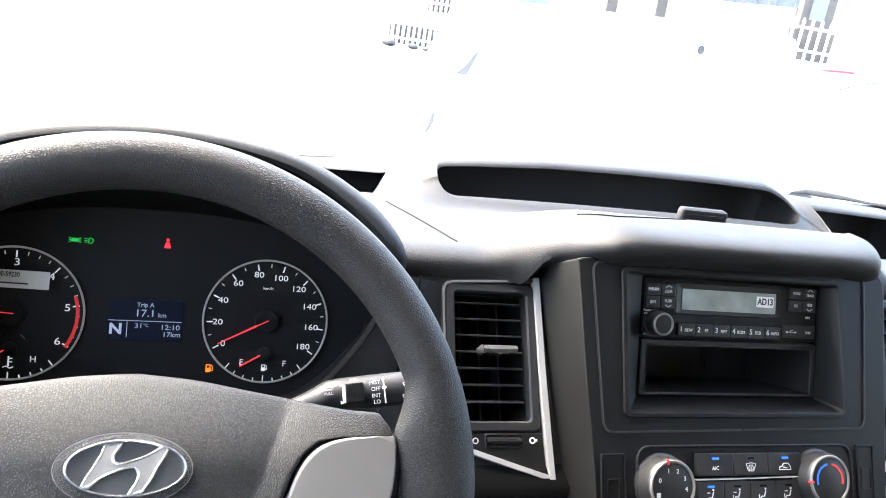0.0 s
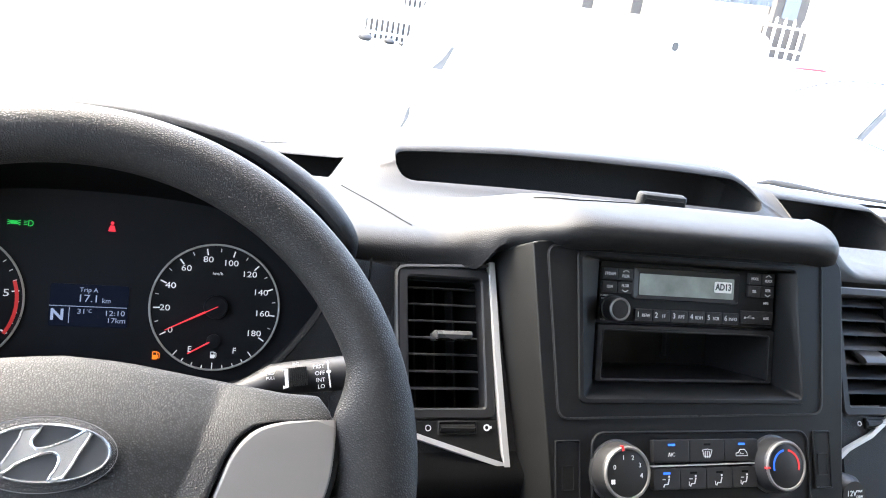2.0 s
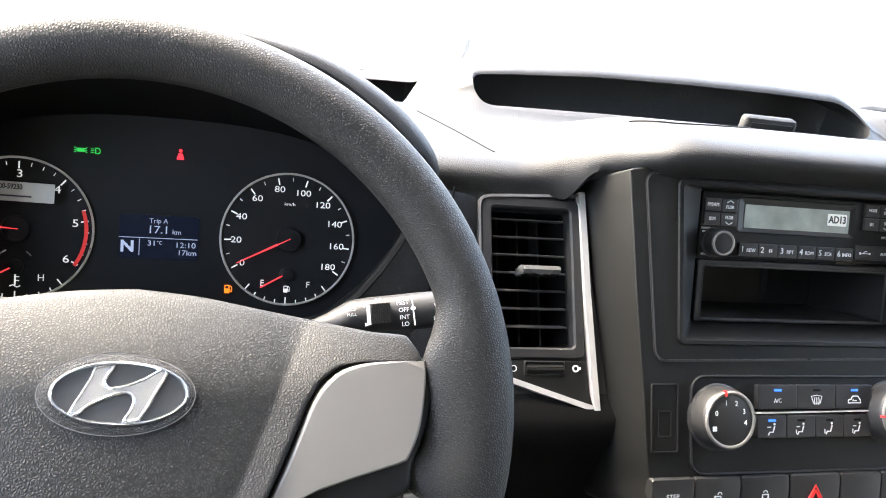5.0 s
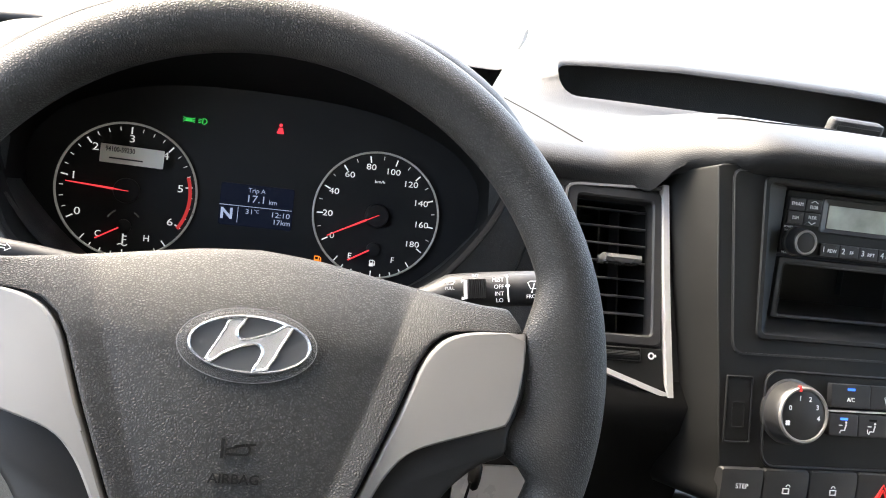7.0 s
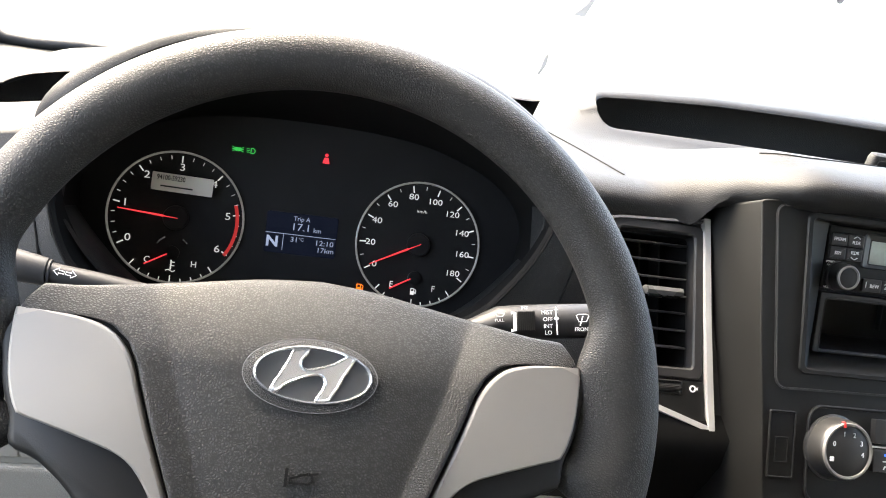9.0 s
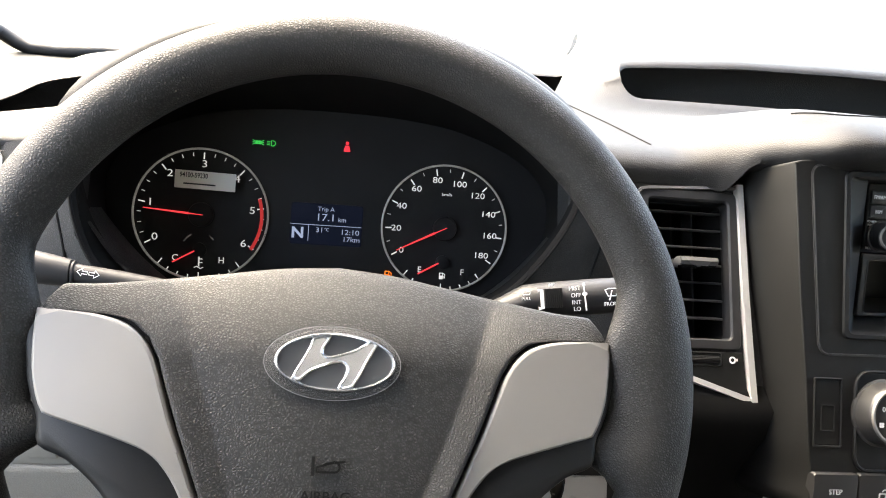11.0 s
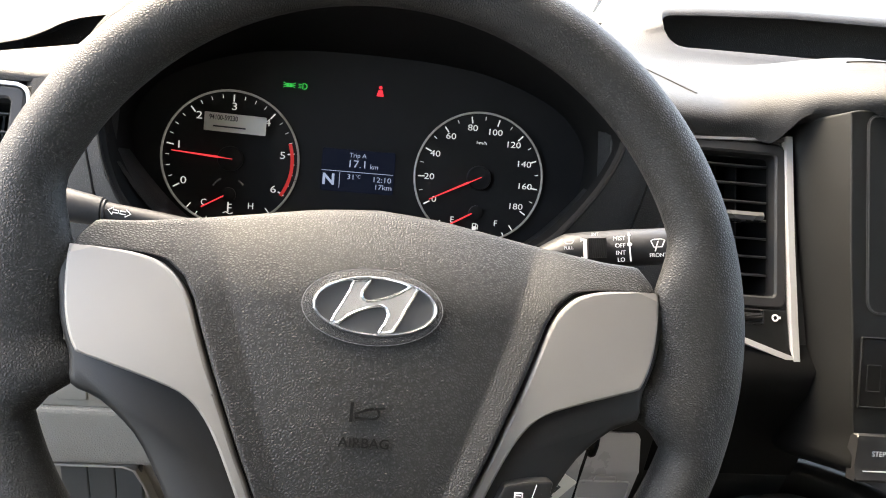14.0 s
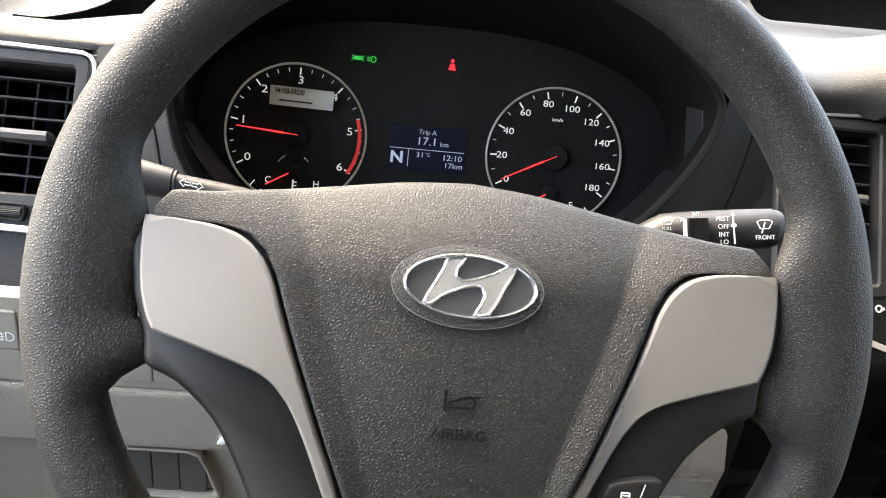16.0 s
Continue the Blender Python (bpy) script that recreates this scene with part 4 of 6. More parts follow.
for s in (1, -1):
    bm = bmesh.new()
    rows_ = []
    for i in range(41):
        p, q = along(ins_outer, i / 40), along(ins_inner, i / 40)
        w = (q - p).length
        end = 0.0010 if i in (0, 40) else 0.0
        row = [(p, -0.012, True)]
        for u, d in ((0.0, 0.0013), (min(0.3, 0.0006 / w), 0.0005), (min(0.4, 0.0016 / w), 0.0)):
            row.append((p.lerp(q, u), d, False))
        row += [(p.lerp(q, 0.4 + 0.2 * k / 6 if w < 0.012 else 0.08 + 0.84 * k / 6), 0.0, False) for k in range(7)]
        for u, d in ((max(0.6, 1 - 0.0016 / w), 0.0), (max(0.7, 1 - 0.0006 / w), 0.0005), (1.0, 0.0013)):
            row.append((p.lerp(q, u), d, False))
        row.append((q, -0.012, True))
        rows_.append([(s * v.x, v.y, d if flat else ins_c(v.x, v.y) - d - end) for v, d, flat in row])
    for first in (0, -1):
        cap = [(x, y, -0.012) for x, y, c in rows_[first]]
        rows_.insert(0, cap) if first == 0 else rows_.append(cap)
    loft(bm, rows_, wrap=False)
    part("spoke_insert", bm, M_SILVER, wheel, "satin silver spoke insert", sharp=12)
    # black spoke body under the insert, down to the rim
    body = ccw([(s * x, y) for x, y in smooth([(0.147, 0.030), (0.147, 0.003), (0.1435, -0.011), (0.1390, -0.022), (0.1365, -0.035), (0.1225, -0.0415), (0.1060, -0.0555), (0.094, -0.0735), (0.086, -0.090), (0.078, -0.118), (0.078, -0.155), (0.045, -0.160), (0.035, -0.11), (0.05, -0.06), (0.075, 0.0), (0.09, 0.03)], 3)])
    bm = bmesh.new()
    loft(bm, [[(x, y, -0.016) for x, y in inset(body, 0.004)], [(x, y, -0.006) for x, y in body], [(x, y, 0.0065 - 0.13 * y) for x, y in inset(body, 0.0008)], [(x, y, 0.0090 - 0.15 * y) for x, y in inset(body, 0.0022)], [(x, y, 0.0100 - 0.16 * y) for x, y in inset(body, 0.0045)]])
    part("spoke", bm, M_SPOKE, wheel, "black plastic spoke", sharp=45)
# switch block on the lower spoke
bm = plate(ccw(smooth([(0.066, -0.0690), (0.071, -0.0655), (0.0875, -0.0630), (0.0905, -0.0665), (0.086, -0.080), (0.078, -0.100), (0.058, -0.100), (0.0615, -0.082)], 4)), 0.01, 0.0275, 0.0014)
part("spoke_switch", bm, M_BLACK, wheel, "black menu switch")
bm = bmesh.new()
frame_ring(bm, rrect(0.0042, 0.006, 0.0004, 0.0742, -0.0722), rrect(0.003, 0.0048, 0.0003, 0.0742, -0.0722), 0.027, 0.0279, 0.0001)
for k in range(3):
    stroke(bm, [(0.0730, -0.0706 - 0.0015 * k), (0.0754, -0.0706 - 0.0015 * k)], 0.0006, 0.027, 0.0279)
stroke(bm, [(0.0826, -0.0652), (0.0800, -0.074)], 0.0003, 0.027, 0.0279)
part("switch_mark", bm, M_LETTER, wheel)

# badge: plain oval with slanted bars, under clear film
BADGE = Matrix.Translation((0, 0.012, pad_c(0, 0.012) + 0.0004)) @ Matrix.Rotation(-math.atan(0.2 + 1.8 * 0.012), 4, "X")
bm = bmesh.new()
rim_o, rim_i = oval(0.0302, 0.0150, 0, 0, 56), oval(0.0277, 0.0127, 0, 0, 56)
mid_o = oval(0.0290, 0.0139, 0, 0, 56)
loft(bm, [[(x, y, 0) for x, y in rim_o], [(x, y, 0.0014) for x, y in inset(rim_o, 0.0005)], [(x, y, 0.0022) for x, y in mid_o], [(x, y, 0.0014) for x, y in inset(rim_i, -0.0005)], [(x, y, 0) for x, y in rim_i]], closed=True)
b1 = part("badge_ring", bm, M_CHROME, wheel, "chrome badge oval", sharp=60)
b1.matrix_local = BADGE
bm = plate(oval(0.0284, 0.0134, 0, 0, 48), -0.0006, 0.0003)
part("badge_ground", bm, M_BADGE, wheel).matrix_local = BADGE


# slanted bars joined by a swept crossbar
bars = [(-0.0114, 0.0119), (-0.0030, 0.0125), (-0.0058, 0.0073), (-0.0064, 0.0047), (-0.0039, 0.0027), (0.0024, 0.0042), (0.0096, 0.0071), (0.0146, 0.0104), (0.0170, 0.0115), (0.0200, 0.0094),
        (0.0154, 0.0004), (0.0092, -0.0119), (0.0018, -0.0126), (0.0043, -0.0078), (0.0056, -0.0032), (0.0038, -0.0007), (0.0006, -0.0004), (-0.0063, -0.0027), (-0.0126, -0.0060), (-0.0166, -0.0098), (-0.0206, -0.0083), (-0.0170, -0.0008), (-0.0131, 0.0073)]
bars = inset(ccw(smooth(bars, 2)), -0.0003)
bm = bmesh.new()
loft(bm, [[(x, y, 0.0002) for x, y in bars], [(x, y, 0.0013) for x, y in inset(bars, 0.0003)], [(x, y, 0.0019) for x, y in inset(bars, 0.0010)], [(x, y, 0.0012) for x, y in inset(bars, 0.0016)]])
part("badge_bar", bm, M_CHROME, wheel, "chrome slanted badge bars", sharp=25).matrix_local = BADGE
bm = bmesh.new()
loft(bm, [[(x, y, 0.0008) for x, y in oval(0.0335, 0.0183, -0.0012, -0.0003, 48)], [(x, y, 0.0012) for x, y in oval(0.0303, 0.0151, 0, 0, 48)]], caps=False)
edge = part("film_edge", stroke(bmesh.new(), oval(0.0335, 0.0183, -0.0012, -0.0003, 56), 0.0003, 0.0002, 0.0008, True), M_FILMEDGE, wheel, "cut edge of the clear film")
edge.matrix_local = BADGE
part("badge_film", bm, M_FILM, wheel, "clear protective film", facing=(0, 0, 1)).matrix_local = BADGE

# column shroud behind the wheel
col = thing("steering_column", COLUMN, "black plastic steering column shroud", "steering column")
bm = bmesh.new()
loft(bm, [[(x * s, y * s - 0.035 - o, c) for x, y in rrect(0.16, 0.13, 0.03, 0, 0, 5)] for s, c, o in ((0.45, -0.02, 0), (0.55, -0.03, 0), (0.8, -0.05, 0), (0.95, -0.085, 0.005), (1.05, -0.16, 0.015), (1.1, -0.30, 0.03))])
part("shroud", bm, M_BLACK, col, sharp=60)
bm = turned(bmesh.new(), [(0.035, -0.05), (0.04, -0.03), (0.04, -0.018)], 32)
part("hub", bm, M_DEEP, col)


# ---- stalks ----
stalk_r = thing("wiper_stalk", Matrix.Translation((0.14, 0.487, 1.738)), "black wiper stalk with white symbols behind the wheel", "stalk")
bm = bmesh.new()
n = 16
rings = []
for x, r, h in ((-0.075, 0.006, 0.006), (-0.045, 0.0065, 0.0065), (-0.034, 0.0075, 0.0072), (-0.027, 0.0098, 0.0085), (-0.020, 0.0108, 0.0098), (-0.010, 0.0113, 0.0106), (0.02, 0.0118, 0.0115), (0.042, 0.0115, 0.0115), (0.047, 0.010, 0.010), (0.049, 0.006, 0.006)):
    low = 0.35 * min(0, x + 0.020)
    rings.append([(x, r * math.cos(2 * math.pi * k / n), h * math.sin(2 * math.pi * k / n) + 0.12 * x + low) for k in range(n)])
loft(bm, rings)
part("lever", bm, M_STALK, stalk_r, sharp=50)
SF = Matrix.Translation((0, -0.0100, 0.0060)) @ Matrix.Rotation(radians(-6.9), 4, "Y") @ Matrix.Rotation(radians(60), 4, "X")
bm = bmesh.new()
ribs = [(-0.0088, -0.004)]
for k in range(9):
    ribs += [(-0.0086 + 0.0013 * k, 0.0002), (-0.0084 + 0.0013 * k, 0.0012), (-0.0078 + 0.0013 * k, 0.0012), (-0.0076 + 0.0013 * k, 0.0002)]
ribs += [(0.0032, -0.004)]
loft(bm, [[(x, y, c) for x, c in ribs] for y in (-0.006, 0.006)])
part("ring_switch", bm, M_BLACK, stalk_r, "ribbed turning ring").matrix_local = SF
each_word("lettering", [("MIST", 0.0105, 0.0052, 0.0026, 0.0011), ("OFF", 0.0110, 0.0008, 0.0026, 0.0013), ("INT", 0.0112, -0.0036, 0.0026, 0.0011), ("LO", 0.0115, -0.0078, 0.0026, 0.0005),
            ("FRONT", 0.0345, -0.0058, 0.0024, 0.0008), ("INT", -0.004, 0.0082, 0.0019, 0.0004), ("PULL", -0.0205, 0.0005, 0.0019, 0.0)], M_LETTER, stalk_r, m=SF)
bm = bmesh.new()
stroke(bm, [(0.0165, 0.007), (0.0172, -0.009)], 0.0008, 0.0008, 0.0013)
slab(bm, oval(0.0016, 0.0012, 0.0168, 0.0014, 14), 0.0008, 0.0014)
slab(bm, [(0.0155, 0.0068), (0.0178, 0.0068), (0.0166, 0.0088)], 0.0008, 0.0014)
part("position_line", bm, M_LETTER, stalk_r).matrix_local = SF
bm = bmesh.new()
stroke(bm, [(0.0300, 0.0032), (0.0318, -0.0008), (0.0368, -0.0008), (0.0388, 0.0032), (0.0366, 0.0040), (0.0322, 0.0040)], 0.0006, 0.0008, 0.0014, True)
stroke(bm, [(0.0325, -0.0034), (0.0345, 0.0028)], 0.0006, 0.0008, 0.0014)
part("wiper_symbol", bm, M_LETTER, stalk_r).matrix_local = SF
bm = bmesh.new()
stroke(bm, [(-0.0235, 0.0050), (-0.022, 0.003), (-0.0185, 0.003), (-0.017, 0.005)], 0.0006, 0.0, 0.0008, True)
part("washer_symbol", bm, M_LETTER, stalk_r).matrix_local = SF
bm = bmesh.new()
stroke(bm, [(-0.0130, 0.0052), (-0.0105, 0.0052), (-0.0105, -0.006), (-0.0130, -0.006)], 0.0022, 0.0003, 0.0011)
part("position_block", bm, M_LETTER, stalk_r, "white position block").matrix_local = SF

stalk_l = thing("indicator_stalk", Matrix.Translation((-0.155, 0.487, 1.7385)), "black indicator stalk with white arrows behind the wheel", "stalk")
bm = bmesh.new()
rings = []
for x, r in ((0.075, 0.007), (0.03, 0.007), (0.008, 0.0064), (0.0045, 0.0066), (0.0040, 0.0080), (0.0030, 0.0080), (0.0025, 0.0072), (0.0020, 0.0084), (-0.02, 0.0098), (-0.04, 0.0098), (-0.047, 0.008), (-0.049, 0.004)):
    rings.append([(x, r * math.cos(2 * math.pi * k / n), r * math.sin(2 * math.pi * k / n) - 0.16 * x) for k in range(n)])
loft(bm, rings)
part("lever", bm, M_STALK, stalk_l, sharp=50)
for s, x0 in ((-1, 0.0095), (1, 0.0160)):
    bm = bmesh.new()
    stroke(bm, [(x0 - s * 0.0028, 0.0008), (x0 + s * 0.0002, 0.0008), (x0 + s * 0.0002, 0.0022), (x0 + s * 0.003, 0.0), (x0 + s * 0.0002, -0.0022), (x0 + s * 0.0002, -0.0008), (x0 - s * 0.0028, -0.0008)], 0.0005, 0, 0.0005, True)
    part("arrow", bm, M_LETTER, stalk_l).matrix_local = Matrix.Translation((0, -0.0045, 0.0045)) @ Matrix.Rotation(radians(9), 4, "Y") @ Matrix.Rotation(radians(52), 4, "X")


# ---- centre console ----
con = thing("centre_console", STACK, "black matt plastic centre console", "console")
XLc, XRc = -0.1665, 0.152
bm = bmesh.new()
outl = ccw(smooth([(XLc + 0.05, 0.0845), (XLc + 0.02, 0.0775), (XLc + 0.005, 0.0762), (XLc - 0.0008, 0.0742), (XLc - 0.0013, 0.070), (XLc + 0.0011, 0.034), (XLc + 0.0048, -0.022), (XLc + 0.010, -0.08), (XLc + 0.016, -0.152), (XLc + 0.03, -0.182), (0.0, -0.186), (XRc - 0.03, -0.182), (XRc - 0.017, -0.15), (XRc - 0.011, -0.08), (XRc - 0.004, 0.02), (XRc - 0.001, 0.062), (XRc - 0.004, 0.076), (XRc - 0.014, 0.0825), (0.09, 0.085), (0.0, 0.086)], 5))
# body as rings round the outline: side, rounded edge, flat
def flare(pts, d):
    """The outline with its left side swung outwards."""
    return [(x - d * step(0.10, 0.155, -x), min(y, 0.0765 + 0.0065 * step(-0.14, -0.11, x))) for x, y in pts]


rings = [[(x, min(y, 0.045), -0.16) for x, y in flare(inset(outl, -0.006), 0.008)], [(x, y, -0.052) for x, y in flare(inset(outl, -0.003), 0.003)],
         [(x, y, -0.004) for x, y in flare(outl, 0.0003)], [(x, y, -0.0014) for x, y in outl]]
for k in range(1, 5):
    a = math.pi / 2 * k / 4
    rings.append([(x, y, -0.0014 + 0.0014 * math.sin(a)) for x, y in inset(outl, 0.0014 * (1 - math.cos(a)))])
loft(bm, rings, caps=False)
part("body", bm, M_STACK, con, sharp=50)
# front sheet, a frame round the radio bay
bm = bmesh.new()
for loop in (inset(outl, 0.0013), rrect(0.222, 0.118, 0.004, -0.0140, 0.0085, 6)):
    vs = [bm.verts.new((x, y, -0.0002)) for x, y in loop]
    for p, q in zip(vs, vs[1:] + vs[:1]):
        bm.edges.new((p, q))
bmesh.ops.triangle_fill(bm, use_beauty=True, edges=bm.edges[:])
part("front_sheet", bm, M_STACK, con, facing=(0, 0, 1))
# trim panel with a fine gap round it, and the funnel down to the radio
pan = fillet(ccw([(-0.1555, 0.074), (-0.1468, -0.0660), (0.1190, -0.0625), (0.1285, 0.077)]), 0.011)
S2R = STACK.inverted() @ RADIO


def in_stack(x, y, c):
    return tuple(S2R @ Vector((x, y, c)))


bez_o = rrect(0.228, 0.124, 0.006, -0.0145, 0.0085, 6)
bez_m = rrect(0.221, 0.117, 0.005, -0.0140, 0.0085, 6)
bez_i = [in_stack(x, y, 0.001) for x, y in rrect(0.189, 0.105, 0.002, -0.0025, 0.0012, 6)]
bm = bmesh.new()
loft(bm, [[(x, y, 0.0005) for x, y in bez_o], [(x, y, 0.0022) for x, y in inset(bez_o, 0.0008)], [(x, y, 0.0022) for x, y in bez_m], [(x, y, 0.0008) for x, y in inset(bez_m, 0.0015)], bez_i, [in_stack(x, y, -0.012) for x, y in rrect(0.189, 0.105, 0.002, -0.0025, 0.0012, 6)]], caps=False)
part("radio_bezel", bm, M_STACK, con, "funnel-shaped radio surround", sharp=30)
# Gap and edge are drawn in the lighter tone as a painted highlight line.
bm = bmesh.new()
stroke(bm, pan, 0.0009, -0.001, 0.0003, True)
part("panel_gap", bm, M_EDGELIGHT, con)
bm = bmesh.new()
stroke(bm, inset(pan, 0.0010), 0.0007, -0.0008, 0.0010, True)
part("panel_edge", bm, M_EDGELIGHT, con)
for bx in ((-0.1386, -0.1070, 0.0225, 0.050), (0.1158, -0.1015, 0.0195, 0.050)):
    bm = bmesh.new()
    frame_ring(bm, rrect(bx[2], bx[3], 0.0015, bx[0], bx[1]), rrect(bx[2] - 0.0028, bx[3] - 0.0028, 0.001, bx[0], bx[1]), -0.001, 0.0014, 0.0005)
    b = part("blank_cover", bm, M_STACK, con, "blank switch cover")
    bm = plate(rrect(bx[2] - 0.0034, bx[3] - 0.0034, 0.001, bx[0], bx[1]), -0.001, 0.0006, 0.0005)
    frame_ring(bm, rrect(0.011, 0.019, 0.001, bx[0], bx[1] - 0.004), rrect(0.0095, 0.0175, 0.001, bx[0], bx[1] - 0.004), 0, 0.0011, 0.0003)
    part("cover_plate", bm, M_STACK, b)

# ---- radio and pocket ----
radio = thing("car_radio", RADIO, "black car radio with buttons and a small grey display", "radio")
part("chassis", plate(rrect(0.184, 0.0505, 0.002, -0.0025, 0.0268), -0.06, 0.0, 0.0006), M_STACK, radio)
bm = bmesh.new()
so, si = rrect(0.112, 0.0285, 0.003, -0.0065, 0.0353), rrect(0.0985, 0.0175, 0.0008, -0.0058, 0.0345)
loft(bm, [[(x, y, 0.0) for x, y in so], [(x, y, 0.0012) for x, y in inset(so, 0.001)], [(x, y, -0.0004) for x, y in si]], caps=False)
part("display_frame", bm, M_BLACK, radio)
part("display", plate(rrect(0.0995, 0.0185, 0.0008, -0.0058, 0.0345), -0.002, 0.0002), M_SCREEN, radio, "glossy grey display with a painted pale reflection")
st = part("display_sticker", plate(rrect(0.0185, 0.0098, 0.001, 0.0318, 0.0358), 0.0002, 0.0008), M_PAPER, radio, "white paper sticker")
part("sticker_print", words([("AD13", 0.0318, 0.0358, 0.0058, 0.0010, "CENTER", 0.85, 0.0002)]), M_INK, radio)


def button(parent, x0, x1, y0, y1, h=0.0022, text=(), name="button", gap=0.0004, r=0.0006, led=None, base=0.0):
    cx, cy, w, hh = quad_rect(x0, x1, y0, y1)
    b = part(name, plate(rrect(w - 2 * gap, hh - 2 * gap, r, cx, cy), base - 0.002, base + h, 0.0006), M_KEYCAP, parent)
    if text:
        part("marking", words([(t, cx + dx, cy + dy, s, base + h + 0.0001, "CENTER", wd) for t, dx, dy, s, wd in text]), M_LETTER, b)
    if led is not None:
        bm = plate(rrect(0.0066, 0.0017, 0.0004, cx, y1 - 0.0042), base + h - 0.0004, base + h + 0.0003)
        part("indicator", bm, M_BLUELED if led else M_DEEP, b, "lit blue indicator" if led else "")
    return b


lx, mx, rx = -0.0935, -0.0785, -0.0632
b1 = button(radio, lx, mx, 0.0365, 0.0472, text=[("FM/AM", 0, 0, 0.0029, 0.85)])
b2 = button(radio, mx, rx, 0.0365, 0.0472, text=[("FLDR", 0, -0.0014, 0.0026, 0.85)])
b3 = button(radio, lx, mx, 0.0255, 0.0362, text=[("BSM", 0, 0, 0.0027, 0.85)])
b4 = button(radio, mx, rx, 0.0255, 0.0362, text=[("FLDR", 0, 0.0014, 0.0026, 0.85)])
lx, mx, rx = 0.0575, 0.0725, 0.0880
button(radio, lx, mx, 0.0400, 0.0510, text=[("MODE", 0, 0, 0.0025, 0.8)])
b5 = button(radio, mx, rx, 0.0400, 0.0510, text=[("TRACK", 0, -0.0014, 0.0025, 0.75)])
button(radio, lx, mx, 0.0285, 0.0395, text=[("SEL", 0, 0, 0.0026, 0.85)])
b6 = button(radio, mx, rx, 0.0285, 0.0395, text=[("SEEK", 0, 0.0014, 0.0025, 0.8)])
for mother, x, y, s in ((b2, -0.0708, 0.0448, 1), (b4, -0.0708, 0.0278, -1), (b5, 0.0802, 0.0486, 1), (b6, 0.0802, 0.0308, -1)):
    bm = bmesh.new()
    stroke(bm, [(x - 0.003, y - s * 0.0009), (x, y + s * 0.0009), (x + 0.003, y - s * 0.0009)], 0.0006, 0.0021, 0.0025)
    part("arrow_mark", bm, M_LETTER, mother)
keys = ["1 REW", "2 FF", "3 RPT", "4 RDM", "5 SCR", "6 INFO"]
for k, s in enumerate(keys):
    w = (0.0500 + 0.0598) / 6
    a, bb = s.split()
    button(radio, -0.0598 + k * w, -0.0598 + (k + 1) * w, 0.0024, 0.0136, text=[(a, -0.0056, 0.0002, 0.0046, 1.0), (bb, 0.0022, -0.0004, 0.0029, 0.95)])
jack = button(radio, 0.0515, 0.0882, 0.0040, 0.0165, text=[("AUX", 0.010, -0.0004, 0.0024, 0.9)], name="jack_cover")
bm = bmesh.new()
stroke(bm, [(0.0560, 0.0098), (0.0655, 0.0098)], 0.0005, 0.0021, 0.0025)
stroke(bm, [(0.0590, 0.0098), (0.0610, 0.0116), (0.0630, 0.0116)], 0.0005, 0.0021, 0.0025)
slab(bm, oval(0.0011, 0.0011, 0.0562, 0.0098, 10), 0.0021, 0.0025)
slab(bm, [(0.065, 0.0088), (0.0672, 0.0098), (0.065, 0.0108)], 0.0021, 0.0025)
part("usb_mark", bm, M_LETTER, jack)
each_word("label", [("POWER", -0.0895, 0.0232, 0.0018, 0.0003, "CENTER", 0.9), ("PUSH", -0.0905, 0.0206, 0.0014, 0.0003, "CENTER", 0.9), ("VOL", -0.0900, 0.0028, 0.0019, 0.0003), ("MP3", 0.0805, 0.0235, 0.0022, 0.0003)], M_LETTER, radio)
knob = part("volume_knob", turned(bmesh.new(), [(0.0118, 0.0), (0.0118, 0.0025), (0.0108, 0.003), (0.0105, 0.012, 1), (0.0103, 0.0128), (0.0098, 0.0134)], 60, -0.0815, 0.0125, 0.0004), M_BLACK, radio, "round volume knob")
bm = bmesh.new()
prof = [(0.0098, 0.0120), (0.0098, 0.0138), (0.0088, 0.0145), (0.0079, 0.0138), (0.0079, 0.0125)]
loft(bm, [[(-0.0815 + p * math.cos(t), 0.0125 + p * math.sin(t), c) for p, c in prof] for t in [2 * math.pi * i / 48 for i in range(48)]], closed=True)
part("knob_ring", bm, M_SILVER, knob, "silver ring")
part("knob_cap", turned(bmesh.new(), [(0.0079, 0.012), (0.0079, 0.0132), (0.007, 0.0135)], 36, -0.0815, 0.0125), M_BLACK, knob)

pocket = thing("storage_pocket", RADIO, "open black storage pocket under the radio", "storage pocket")
bm = bmesh.new()
po, pi_ = rrect(0.186, 0.0490, 0.002, -0.0015, -0.0255), rrect(0.173, 0.0405, 0.002, -0.0015, -0.0270)
loft(bm, [[(x, y, -0.01) for x, y in po], [(x, y, 0.0) for x, y in po], [(x, y, 0.0012) for x, y in inset(po, 0.0008)], [(x, y, 0.0012) for x, y in inset(pi_, -0.0022)], [(x, y, 0.0004) for x, y in pi_], [(x, y, -0.085) for x, y in inset(pi_, 0.002)]], caps=False)
bm.faces.new([bm.verts.new((x, y, -0.085)) for x, y in inset(pi_, 0.002)])
part("box", bm, M_BLACK, pocket, sharp=30)
# Rib and edge line carry the same painted highlight tone.
part("divider", block(bmesh.new(), 0.0300, 0.0308, -0.036, -0.012, -0.0848, -0.078), M_EDGELIGHT, pocket, "thin moulded rib")
bm = bmesh.new()
stroke(bm, inset(pi_, -0.0012), 0.0006, 0.0008, 0.0016, True)
part("edge_line", bm, M_EDGELIGHT, pocket)

